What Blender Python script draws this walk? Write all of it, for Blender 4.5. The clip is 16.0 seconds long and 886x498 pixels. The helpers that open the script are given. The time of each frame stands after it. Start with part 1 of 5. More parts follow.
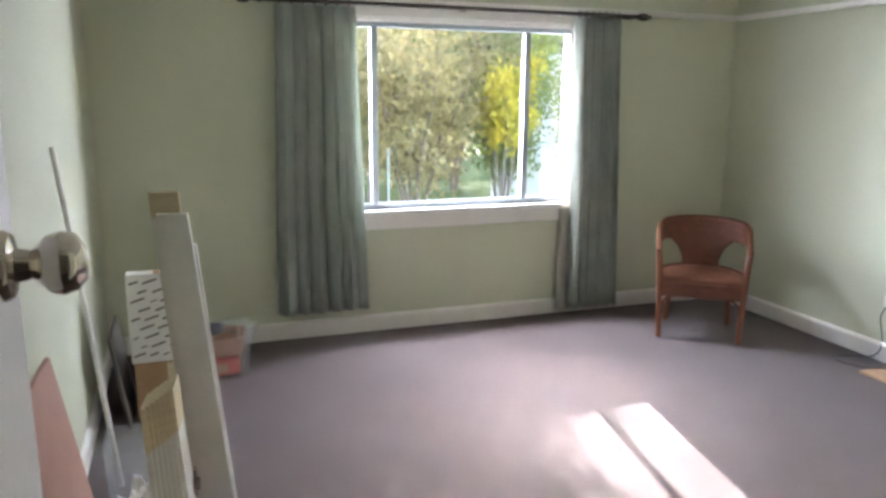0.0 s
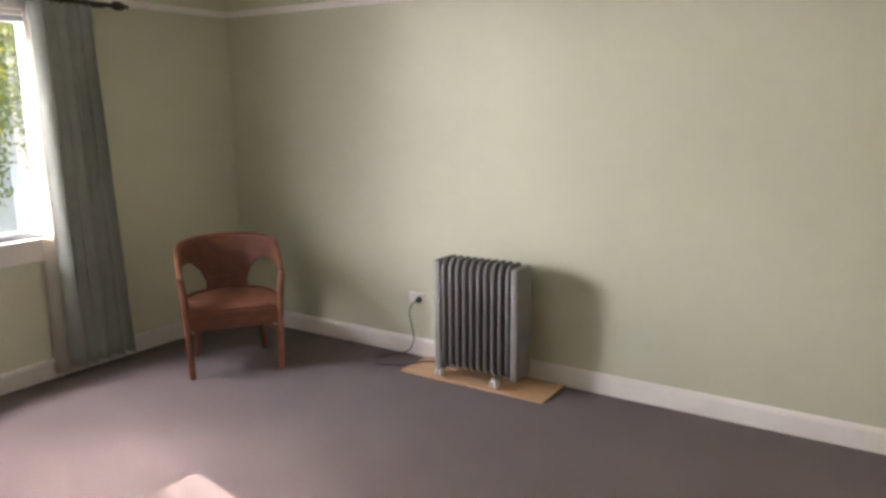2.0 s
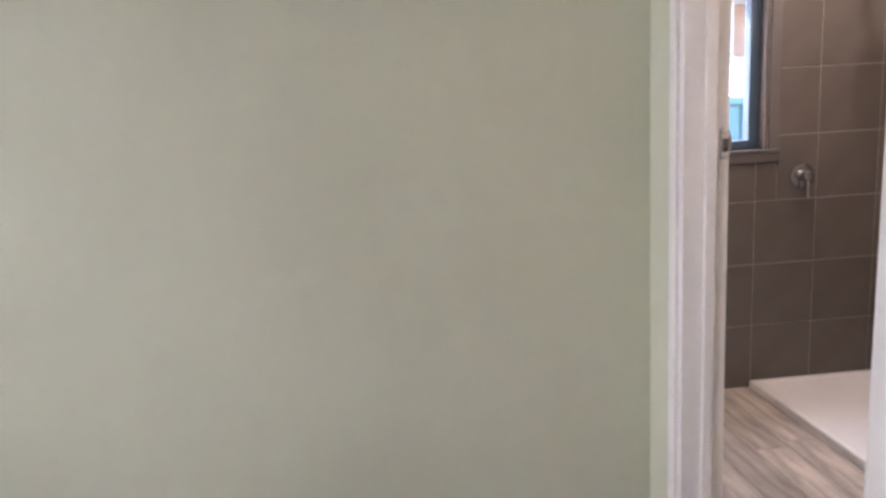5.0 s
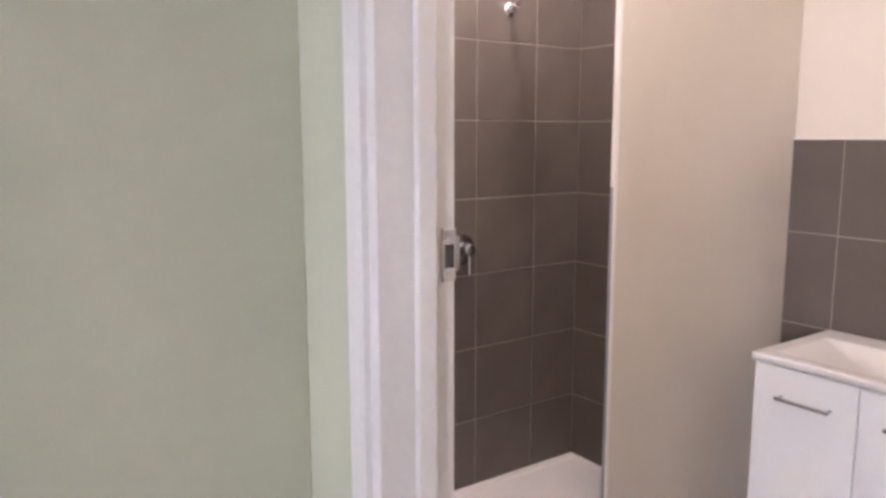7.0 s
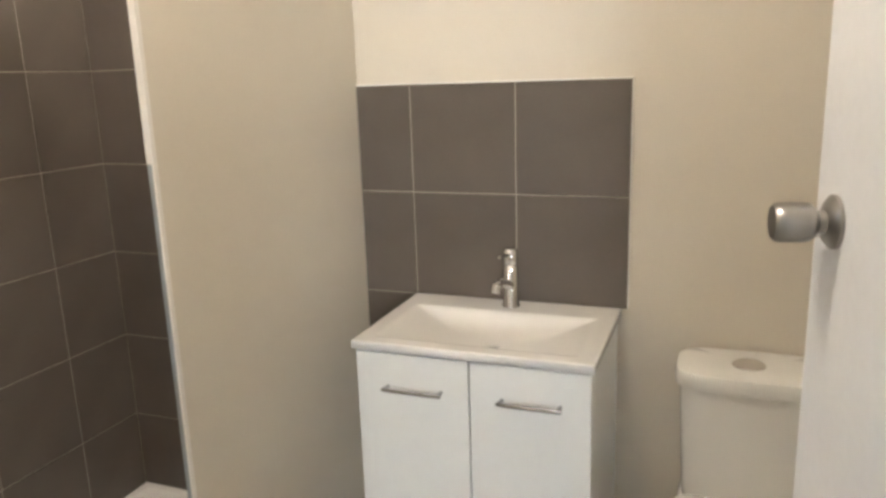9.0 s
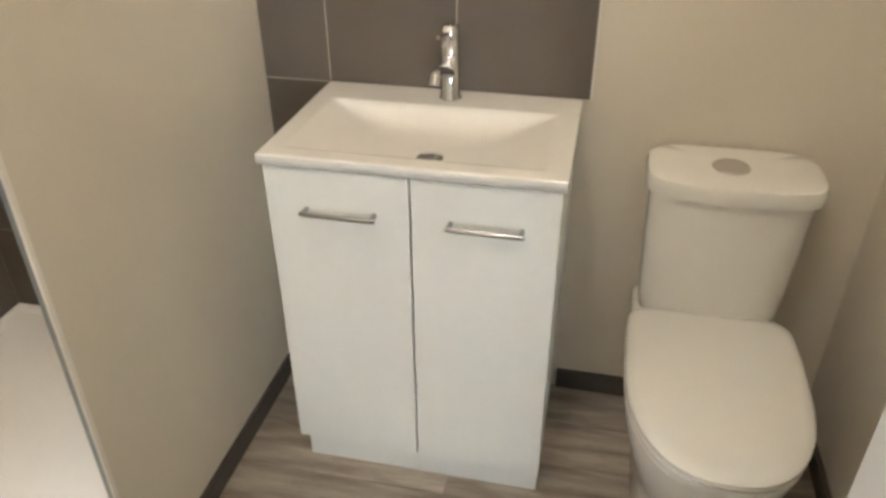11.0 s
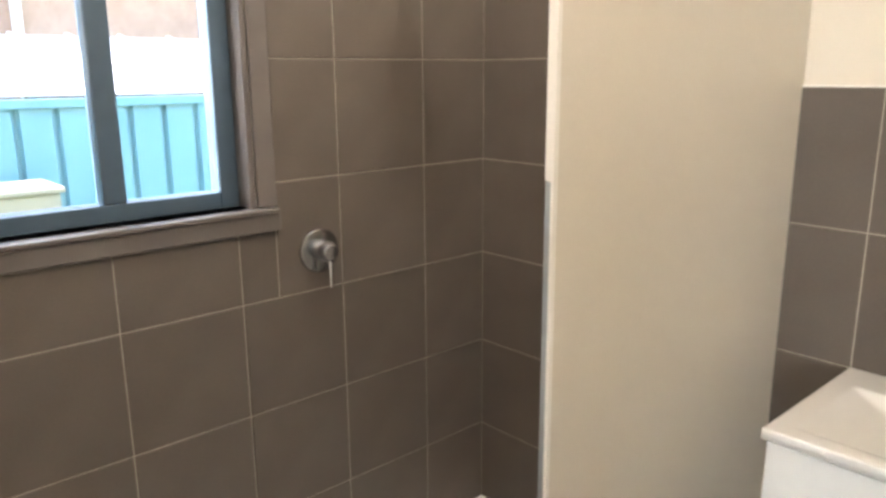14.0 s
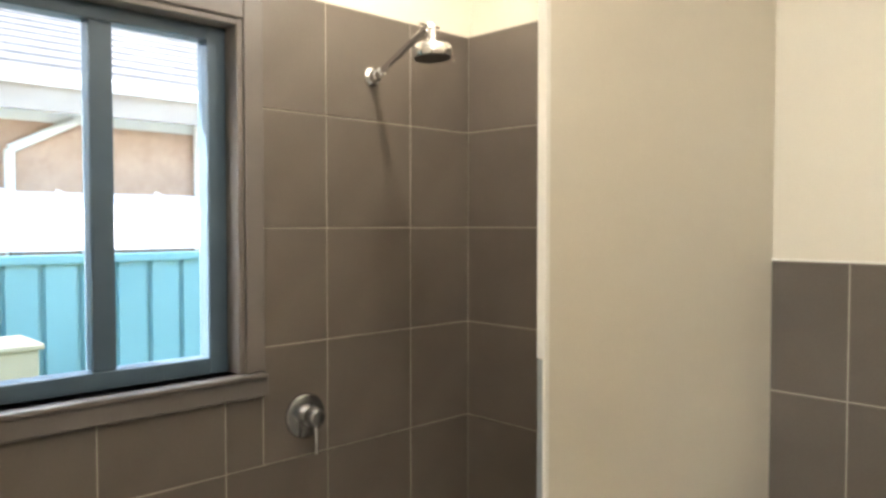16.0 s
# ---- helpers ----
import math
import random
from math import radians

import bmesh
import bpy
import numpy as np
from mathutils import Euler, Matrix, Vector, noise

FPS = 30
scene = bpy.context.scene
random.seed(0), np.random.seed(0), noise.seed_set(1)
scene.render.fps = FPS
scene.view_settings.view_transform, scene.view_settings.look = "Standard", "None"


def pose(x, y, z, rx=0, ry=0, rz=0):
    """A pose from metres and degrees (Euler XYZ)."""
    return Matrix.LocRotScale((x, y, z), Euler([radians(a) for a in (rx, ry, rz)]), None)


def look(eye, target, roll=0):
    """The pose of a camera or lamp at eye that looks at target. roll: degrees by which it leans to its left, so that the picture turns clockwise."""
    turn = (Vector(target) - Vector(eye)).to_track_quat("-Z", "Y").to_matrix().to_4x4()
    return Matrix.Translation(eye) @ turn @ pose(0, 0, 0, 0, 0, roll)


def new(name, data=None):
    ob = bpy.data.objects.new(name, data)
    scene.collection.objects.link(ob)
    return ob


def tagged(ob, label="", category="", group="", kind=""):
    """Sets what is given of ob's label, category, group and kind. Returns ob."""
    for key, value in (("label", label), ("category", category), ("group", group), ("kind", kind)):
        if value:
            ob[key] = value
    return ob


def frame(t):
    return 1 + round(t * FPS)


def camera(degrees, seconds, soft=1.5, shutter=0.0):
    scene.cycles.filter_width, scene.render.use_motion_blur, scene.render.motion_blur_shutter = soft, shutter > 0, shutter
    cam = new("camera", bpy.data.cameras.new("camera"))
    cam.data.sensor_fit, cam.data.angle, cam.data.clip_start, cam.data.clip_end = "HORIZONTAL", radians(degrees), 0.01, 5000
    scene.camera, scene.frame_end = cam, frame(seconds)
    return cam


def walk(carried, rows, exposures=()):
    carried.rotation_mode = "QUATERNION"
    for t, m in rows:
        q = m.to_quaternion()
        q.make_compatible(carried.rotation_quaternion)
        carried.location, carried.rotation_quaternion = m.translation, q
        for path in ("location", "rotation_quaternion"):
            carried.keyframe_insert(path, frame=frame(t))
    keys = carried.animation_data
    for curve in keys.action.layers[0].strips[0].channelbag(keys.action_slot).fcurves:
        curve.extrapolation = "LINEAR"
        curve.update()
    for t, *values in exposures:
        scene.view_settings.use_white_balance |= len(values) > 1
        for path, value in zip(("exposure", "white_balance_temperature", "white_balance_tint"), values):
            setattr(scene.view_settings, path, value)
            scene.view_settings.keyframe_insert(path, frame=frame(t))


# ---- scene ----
cam = camera(61.6, 16.0, soft=3.1)
PATH = [
    (0, (-3.89, 0.052, 1.542), (-3.231, 1.895, 1.13), 0.5),
    (0.5, (-3.884, 0.115, 1.465), (-3.101, 1.900, 1.016), 0.2),
    (1, (-3.752, 0.187, 1.473), (-2.844, 1.911, 1.018), -0.1),
    (1.5, (-3.621, 0.332, 1.511), (-2.417, 1.872, 1.085), -0.6),
    (2, (-3.534, 0.617, 1.502), (-1.891, 1.69, 1.116), -0.5),
    (2.5, (-3.427, 0.77, 1.516), (-1.607, 1.495, 1.112), -1.7),
    (3, (-3.208, 0.837, 1.412), (-1.337, 1.443, 1.048), -1.7),
    (3.5, (-2.912, 0.859, 1.413), (-0.999, 1.325, 1.057), -2.2),
    (4, (-2.642, 0.849, 1.44), (-0.685, 1.105, 1.117), -3.2),
    (4.2, (-2.546, 0.866, 1.455), (-0.578, 1.023, 1.131), -3.5),
    (6.3, (-1.315, 0.622, 1.489), (0.513, -0.105, 1.130), -0.8),
    (6.5, (-1.245, 0.600, 1.500), (0.545, -0.231, 1.174), -0.8),
    (7, (-1.06, 0.477, 1.498), (0.563, -0.653, 1.2), -0.1),
    (7.5, (-0.869, 0.404, 1.514), (0.447, -1.068, 1.193), -0.8),
    (8, (-0.751, 0.326, 1.515), (0.242, -1.369, 1.139), -1.2),
    (8.5, (-0.71, 0.187, 1.5), (0.106, -1.591, 1.087), -1.4),
    (9, (-0.699, 0.076, 1.508), (0.004, -1.741, 1.056), -1.9),
    (11.3, (-0.463, -0.281, 1.470), (-0.102, -1.925, 0.390), -0.1),
    (11.5, (-0.452, -0.282, 1.466), (0.062, -1.927, 0.452), -0.2),
    (11.8, (-0.437, -0.277, 1.466), (0.319, -1.874, 0.530), -0.4),
    (12, (-0.425, -0.268, 1.463), (0.465, -1.812, 0.556), -0.4),
    (12.5, (-0.395, -0.235, 1.458), (0.735, -1.643, 0.599), -0.5),
    (13, (-0.376, -0.209, 1.469), (0.921, -1.522, 0.7), -0.4),
    (13.5, (-0.376, -0.196, 1.495), (1.019, -1.496, 0.893), -0.4),
    (14, (-0.386, -0.183, 1.523), (1.055, -1.491, 1.063), -0.4),
    (14.5, (-0.397, -0.171, 1.539), (1.065, -1.491, 1.195), -0.3),
    (15, (-0.393, -0.151, 1.554), (1.063, -1.502, 1.317), -0.1),
    (15.5, (-0.394, -0.147, 1.569), (1.052, -1.521, 1.424), -0.0),
    (16, (-0.392, -0.138, 1.574), (1.044, -1.528, 1.507), 0.0),
]
walk(cam, [(t, look(eye, target, roll)) for t, eye, target, roll in PATH],
     [(0, 3.0, 6000, 20), (0.7, 2.88, 6100, 20), (1.5, 2.88, 6400, 17), (2, 2.55, 6900, 28), (2.5, 2.78, 7500, 38), (3, 2.75, 7300, 34), (3.5, 2.52, 7200, 38), (4.2, 2.35, 6600, 32), (6.3, 2.55, 6200, 34), (7, 2.55, 6100, 34), (7.5, 2.45, 6100, 29), (8, 2.45, 6000, 22), (9, 2.5, 6400, 14),
      (11.3, 2.5, 6700, 12), (12.5, 2.75, 6500, 10), (14, 2.8, 6400, 15), (15, 2.65, 6450, 7), (16, 2.42, 6550, 9)])

# ---- light ----
SUN_EL, SUN_AZ = 27.0, 11.0          # degrees above the horizon, degrees from +Y towards +X
world = bpy.data.worlds.new("sky_world")
world.use_nodes = True
scene.world = world
sky = world.node_tree.nodes.new("ShaderNodeTexSky")
sky.sky_type, sky.sun_disc = "NISHITA", False
sky.sun_elevation, sky.sun_rotation = radians(SUN_EL), radians(SUN_AZ)
world.node_tree.links.new(sky.outputs[0], world.node_tree.nodes["Background"].inputs[0])
world.node_tree.nodes["Background"].inputs[1].default_value = 0.30


def lamp(name, kind, energy, color, m, **more):
    data = bpy.data.lights.new(name, kind)
    data.energy, data.color = energy, color
    if "size" in more:
        data.size = more["size"]
    if "size_y" in more:
        data.shape, data.size_y = "RECTANGLE", more["size_y"]
    if "angle" in more:
        data.angle = more["angle"]
    if "soft" in more:
        data.shadow_soft_size = more["soft"]
    ob = new(name, data)
    ob.matrix_world = m
    return ob


_e, _a = radians(SUN_EL), radians(SUN_AZ)
_to_sun = Vector((math.sin(_a) * math.cos(_e), math.cos(_a) * math.cos(_e), math.sin(_e)))
lamp("sun", "SUN", 5.0, (1.0, 0.95, 0.88), look(_to_sun * 30, (0, 0, 0)), angle=radians(0.55))
# skylight standing in at the heads and sides of the windows
lamp("bedroom_daylight", "AREA", 56, (0.84, 0.92, 1.0), look((-2.17, 5.12, 2.42), (-2.1, 1.2, 0.5)), size=1.8, size_y=0.55)
lamp("bedroom_daylight_west", "AREA", 31, (0.88, 0.95, 1.0), look((-3.0, 6.25, 1.45), (0.0, 0.5, 1.25)), size=0.9, size_y=1.2)
lamp("bedroom_daylight_east", "AREA", 19, (0.86, 0.94, 1.0), look((-0.68, 5.22, 1.38), (-4.1, 1.6, 1.25)), size=0.7, size_y=1.1)
lamp("bathroom_daylight", "AREA", 6.5, (0.82, 0.92, 1.0), look((1.78, -0.70, 2.42), (-0.2, -0.95, 0.5)), size=0.75, size_y=0.4)
# bathroom ceiling lamps, in their fittings
lamp("ceiling_bulb", "POINT", 4.9, (1.0, 0.92, 0.82), pose(-0.2, -0.55, 2.46), soft=0.06)
lamp("shower_bulb", "POINT", 4.3, (1.0, 0.92, 0.82), pose(0.80, -1.35, 2.50), soft=0.035)

# ---- materials ----
def mat(name, a, b=None, rough=0.6, scale=6.0, fine=0.0, bump=0.0, metal=0.0, bump_scale=None, detail=5.0, spec=0.5,
        stretch=(1, 1, 1), jitter=0.0, gloss_var=0.0, translucent=0.0, coat=0.0):
    """Base colour between a and b by coarse noise, fine grain over it, bump, roughness variation."""
    m = bpy.data.materials.new(name)
    m.use_nodes = True
    nt = m.node_tree
    n, ln = nt.nodes, nt.links
    p = n["Principled BSDF"]
    p.inputs["Roughness"].default_value, p.inputs["Metallic"].default_value = rough, metal
    p.inputs["Specular IOR Level"].default_value = spec
    p.inputs["Coat Weight"].default_value = coat
    b = b or tuple(min(1, c * 1.12) for c in a)
    tc = n.new("ShaderNodeTexCoord")
    mp = n.new("ShaderNodeMapping")
    mp.inputs["Scale"].default_value = stretch
    ln.new(tc.outputs["Object"], mp.inputs["Vector"])
    n1 = n.new("ShaderNodeTexNoise")
    n1.inputs["Scale"].default_value, n1.inputs["Detail"].default_value = scale, detail
    ln.new(mp.outputs[0], n1.inputs["Vector"])
    mix = n.new("ShaderNodeMix")
    mix.data_type = "RGBA"
    mix.inputs[6].default_value, mix.inputs[7].default_value = (*a, 1), (*b, 1)
    ramp = n.new("ShaderNodeMapRange")
    ramp.inputs[1].default_value, ramp.inputs[2].default_value = 0.3, 0.7
    ln.new(n1.outputs["Fac"], ramp.inputs[0])
    ln.new(ramp.outputs[0], mix.inputs[0])
    col = mix.outputs[2]
    n2 = n.new("ShaderNodeTexNoise")
    n2.inputs["Scale"].default_value, n2.inputs["Detail"].default_value = bump_scale or scale * 25, 3.0
    ln.new(mp.outputs[0], n2.inputs["Vector"])
    if fine:
        hs = n.new("ShaderNodeHueSaturation")
        mr = n.new("ShaderNodeMapRange")
        mr.inputs[1].default_value, mr.inputs[2].default_value = 0.25, 0.75
        mr.inputs[3].default_value, mr.inputs[4].default_value = 1 - fine, 1 + fine
        ln.new(n2.outputs["Fac"], mr.inputs[0])
        ln.new(mr.outputs[0], hs.inputs["Value"])
        ln.new(col, hs.inputs["Color"])
        col = hs.outputs[0]
    if jitter:
        oi = n.new("ShaderNodeObjectInfo")
        hs2 = n.new("ShaderNodeHueSaturation")
        mr2 = n.new("ShaderNodeMapRange")
        mr2.inputs[3].default_value, mr2.inputs[4].default_value = 1 - jitter, 1 + jitter
        ln.new(oi.outputs["Random"], mr2.inputs[0])
        ln.new(mr2.outputs[0], hs2.inputs["Value"])
        ln.new(col, hs2.inputs["Color"])
        col = hs2.outputs[0]
    ln.new(col, p.inputs["Base Color"])
    if bump:
        bp = n.new("ShaderNodeBump")
        bp.inputs["Strength"].default_value, bp.inputs["Distance"].default_value = bump, 0.004
        ln.new(n2.outputs["Fac"], bp.inputs["Height"])
        ln.new(bp.outputs[0], p.inputs["Normal"])
    if gloss_var:
        mr3 = n.new("ShaderNodeMapRange")
        mr3.inputs[3].default_value, mr3.inputs[4].default_value = max(0.02, rough - gloss_var), min(1, rough + gloss_var)
        ln.new(n1.outputs["Fac"], mr3.inputs[0])
        ln.new(mr3.outputs[0], p.inputs["Roughness"])
    if translucent:
        tr = n.new("ShaderNodeBsdfTranslucent")
        ln.new(col, tr.inputs["Color"])
        ms = n.new("ShaderNodeMixShader")
        ms.inputs[0].default_value = translucent
        ln.new(p.outputs[0], ms.inputs[1])
        ln.new(tr.outputs[0], ms.inputs[2])
        ln.new(ms.outputs[0], n["Material Output"].inputs[0])
    return m


def glow(name, color, strength):
    m = bpy.data.materials.new(name)
    m.use_nodes = True
    p = m.node_tree.nodes["Principled BSDF"]
    p.inputs["Base Color"].default_value = (*color, 1)
    p.inputs["Emission Color"].default_value, p.inputs["Emission Strength"].default_value = (*color, 1), strength
    return m


def glass(name, tint=(1, 1, 1), rough=0.0, ior=1.45):
    m = bpy.data.materials.new(name)
    m.use_nodes = True
    p = m.node_tree.nodes["Principled BSDF"]
    p.inputs["Base Color"].default_value = (*tint, 1)
    p.inputs["Transmission Weight"].default_value, p.inputs["Roughness"].default_value = 1.0, rough
    p.inputs["IOR"].default_value = ior
    return m


def film(name, tint, clear):
    """Thin clear plastic: mostly see-through, with a pale glossy skin."""
    m = bpy.data.materials.new(name)
    m.use_nodes = True
    n, ln = m.node_tree.nodes, m.node_tree.links
    p = n["Principled BSDF"]
    p.inputs["Base Color"].default_value, p.inputs["Roughness"].default_value = (*tint, 1), 0.22
    tr, ms = n.new("ShaderNodeBsdfTransparent"), n.new("ShaderNodeMixShader")
    ms.inputs[0].default_value = clear
    ln.new(p.outputs[0], ms.inputs[1])
    ln.new(tr.outputs[0], ms.inputs[2])
    ln.new(ms.outputs[0], n["Material Output"].inputs[0])
    return m


SAGE = mat("sage_paint", (0.52, 0.53, 0.385), (0.55, 0.56, 0.41), rough=0.62, scale=1.3, fine=0.02, bump=0.06, bump_scale=220, gloss_var=0.08)
CREAM = mat("cream_paint", (0.62, 0.565, 0.47), (0.66, 0.605, 0.505), rough=0.5, scale=1.5, fine=0.02, bump=0.05, bump_scale=220, gloss_var=0.08)
CEIL = mat("ceiling_paint", (0.70, 0.69, 0.64), (0.74, 0.73, 0.68), rough=0.8, scale=2, fine=0.02, bump=0.05, bump_scale=180)
GLOSS = mat("white_gloss_trim", (0.74, 0.71, 0.65), (0.79, 0.76, 0.70), rough=0.32, scale=4, fine=0.025, bump=0.05, bump_scale=90, gloss_var=0.1)
DOORP = mat("white_door_paint", (0.74, 0.73, 0.71), (0.78, 0.77, 0.75), rough=0.35, scale=3, fine=0.02, bump=0.05, bump_scale=70, gloss_var=0.1)
CARPET = mat("mauve_brown_carpet", (0.078, 0.053, 0.046), (0.102, 0.071, 0.062), rough=0.95, scale=2.5, fine=0.30, bump=0.9, bump_scale=420, spec=0.15)
TILE = mat("taupe_tile", (0.100, 0.083, 0.068), (0.122, 0.101, 0.083), rough=0.38, scale=5, fine=0.05, bump=0.06, bump_scale=160, jitter=0.05, gloss_var=0.07)
GROUT = mat("pale_grout", (0.36, 0.325, 0.28), (0.44, 0.40, 0.345), rough=0.9, scale=20, fine=0.1, bump=0.3, bump_scale=300)
SKIRT = mat("dark_tile_skirting", (0.060, 0.050, 0.043), (0.075, 0.062, 0.053), rough=0.4, scale=8, fine=0.06)
PLANK = mat("greyed_timber_vinyl", (0.20, 0.165, 0.135), (0.50, 0.44, 0.37), rough=0.42, scale=3.0, fine=0.12, bump=0.15, stretch=(1.2, 9, 9), bump_scale=30, jitter=0.22, gloss_var=0.1)
PORC = mat("white_porcelain", (0.80, 0.78, 0.73), (0.82, 0.80, 0.75), rough=0.08, scale=2, spec=0.6, coat=0.3)
ACRYL = mat("white_acrylic", (0.78, 0.76, 0.72), (0.80, 0.78, 0.74), rough=0.22, scale=3, fine=0.01)
LAMIN = mat("white_laminate", (0.66, 0.665, 0.64), (0.69, 0.695, 0.67), rough=0.28, scale=2, fine=0.012)
CHROME = mat("chrome", (0.72, 0.72, 0.73), (0.78, 0.78, 0.79), rough=0.09, scale=8, metal=1.0)
STEEL = mat("brushed_steel", (0.56, 0.54, 0.50), (0.66, 0.64, 0.60), rough=0.26, scale=30, metal=1.0, gloss_var=0.08)
SATIN = mat("satin_nickel", (0.36, 0.345, 0.32), (0.39, 0.375, 0.35), rough=0.34, scale=6, metal=1.0)
NICKEL = mat("polished_nickel", (0.62, 0.57, 0.50), (0.68, 0.63, 0.56), rough=0.12, scale=6, metal=1.0)
# chrome with the dark room's reflection put into its base colour
BAR = mat("chrome_dark_reflection", (0.40, 0.40, 0.41), (0.46, 0.46, 0.47), rough=0.18, scale=8, metal=1.0)
ALU = mat("grey_aluminium", (0.33, 0.36, 0.37), (0.38, 0.41, 0.42), rough=0.4, scale=12, metal=0.5, fine=0.03)
# dark frame metal; the blue is window flare painted into the colour
FLAREALU = mat("flare_tinted_window_aluminium", (0.045, 0.075, 0.105), (0.055, 0.090, 0.125), rough=0.4, scale=12, fine=0.03)
SILLT = mat("taupe_painted_surround", (0.115, 0.100, 0.090), (0.140, 0.122, 0.110), rough=0.4, scale=7, fine=0.04)
CURT = mat("grey_green_curtain", (0.41, 0.445, 0.385), (0.48, 0.515, 0.45), rough=0.9, scale=5, fine=0.07, bump=0.35, bump_scale=520, translucent=0.38, spec=0.1)
LINING = mat("pale_curtain_lining", (0.60, 0.57, 0.50), (0.66, 0.63, 0.56), rough=0.9, scale=6, fine=0.05, bump=0.2, bump_scale=500, translucent=0.5, spec=0.1)
RODM = mat("bronze_rod", (0.055, 0.045, 0.038), (0.08, 0.065, 0.055), rough=0.4, scale=20, metal=0.6)
WICKER = mat("red_brown_wicker", (0.115, 0.038, 0.018), (0.185, 0.065, 0.030), rough=0.5, scale=14, fine=0.25, bump=0.8, bump_scale=170, stretch=(1, 1, 2.2))
CANE = mat("varnished_cane", (0.130, 0.044, 0.020), (0.20, 0.072, 0.032), rough=0.38, scale=10, fine=0.15, bump=0.2, stretch=(1, 1, 0.3))
FIN = mat("dark_grey_enamel", (0.125, 0.118, 0.108), (0.150, 0.142, 0.130), rough=0.4, scale=8, fine=0.05)
HPANEL = mat("mid_grey_plastic", (0.24, 0.235, 0.22), (0.28, 0.275, 0.255), rough=0.5, scale=8, fine=0.03)
WHEELP = mat("off_white_castor", (0.55, 0.52, 0.46), (0.62, 0.58, 0.52), rough=0.45, scale=10)
PLY = mat("pale_plywood", (0.42, 0.25, 0.125), (0.52, 0.33, 0.18), rough=0.6, scale=4, fine=0.10, bump=0.1, stretch=(6, 1, 6), bump_scale=60)
CORD = mat("black_flex", (0.03, 0.03, 0.03), (0.045, 0.045, 0.045), rough=0.5, scale=10)
PLATE = mat("white_outlet_plastic", (0.72, 0.70, 0.65), rough=0.3, scale=5)
CARTON = mat("white_carton", (0.70, 0.68, 0.63), (0.75, 0.73, 0.68), rough=0.75, scale=5, fine=0.03)
INK = mat("brown_print", (0.095, 0.065, 0.045), (0.13, 0.09, 0.065), rough=0.7, scale=20, fine=0.1)
CARD = mat("brown_cardboard", (0.36, 0.22, 0.11), (0.45, 0.29, 0.155), rough=0.8, scale=5, fine=0.08, bump=0.15, bump_scale=90)
REDBOARD = mat("reddish_board", (0.36, 0.19, 0.13), (0.42, 0.235, 0.165), rough=0.6, scale=3, fine=0.06)
WBOARD = mat("white_melamine_board", (0.66, 0.64, 0.58), (0.72, 0.70, 0.64), rough=0.4, scale=4, fine=0.03, bump=0.05)
DBOARD = mat("dark_brown_board", (0.085, 0.072, 0.060), (0.115, 0.098, 0.082), rough=0.6, scale=5, fine=0.08)
CHIP = mat("cream_cut_edge", (0.58, 0.48, 0.30), (0.68, 0.58, 0.38), rough=0.8, scale=14, fine=0.10, bump=0.3, stretch=(1, 1, 5))
CLEARP = film("clear_tub_plastic", (0.80, 0.82, 0.83), 0.86)
REDP = mat("red_plastic", (0.55, 0.09, 0.07), (0.66, 0.13, 0.10), rough=0.35, scale=8)
TERRA = mat("terracotta_plastic", (0.45, 0.24, 0.15), (0.52, 0.30, 0.19), rough=0.5, scale=8, fine=0.05)
DARKP = mat("dark_plastic", (0.03, 0.028, 0.028), (0.05, 0.045, 0.04), rough=0.4, scale=8)
PAPER = mat("crumpled_white_paper", (0.72, 0.71, 0.70), (0.78, 0.77, 0.76), rough=0.85, scale=12, fine=0.04)
BLUEP = mat("blue_label", (0.08, 0.14, 0.45), (0.12, 0.2, 0.55), rough=0.5, scale=12)
CARPET.node_tree.nodes["Principled BSDF"].inputs["Sheen Weight"].default_value = 0.25
PANE = glass("window_glass")
OPAL = glow("opal_shade", (1.0, 0.90, 0.74), 3.0)
# outdoors
LAWN = mat("sunlit_lawn", (0.055, 0.085, 0.022), (0.10, 0.13, 0.035), rough=0.9, scale=0.9, fine=0.35, bump=0.8, bump_scale=30, spec=0.1)
LEAF_G = mat("olive_leaf", (0.15, 0.19, 0.05), (0.28, 0.32, 0.10), rough=0.5, scale=1.4, fine=0.25, bump_scale=9, translucent=0.45)
LEAF_Y = mat("yellow_leaf", (0.36, 0.33, 0.035), (0.58, 0.44, 0.04), rough=0.5, scale=1.6, fine=0.2, bump_scale=9, translucent=0.5)
LEAF_B = mat("brownish_leaf", (0.25, 0.20, 0.08), (0.36, 0.29, 0.12), rough=0.6, scale=1.5, fine=0.25, bump_scale=9, translucent=0.35)
FERN = mat("bright_fern", (0.16, 0.28, 0.05), (0.30, 0.44, 0.10), rough=0.5, scale=2.0, fine=0.2, bump_scale=12, translucent=0.45)
BARK = mat("grey_brown_bark", (0.13, 0.10, 0.075), (0.22, 0.18, 0.14), rough=0.9, scale=9, fine=0.2, bump=0.6, bump_scale=60, stretch=(1, 1, 0.2))
TEAL = mat("teal_steel_fence", (0.12, 0.28, 0.31), (0.145, 0.32, 0.35), rough=0.45, scale=3, fine=0.04)
BRICK = mat("pink_brick", (0.46, 0.29, 0.21), (0.56, 0.37, 0.28), rough=0.9, scale=4, fine=0.12, bump=0.3, bump_scale=40, jitter=0.12)
FASCIA = mat("white_fascia", (0.78, 0.77, 0.74), rough=0.4, scale=3)
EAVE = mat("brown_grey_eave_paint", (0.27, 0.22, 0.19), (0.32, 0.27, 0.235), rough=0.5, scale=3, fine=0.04)
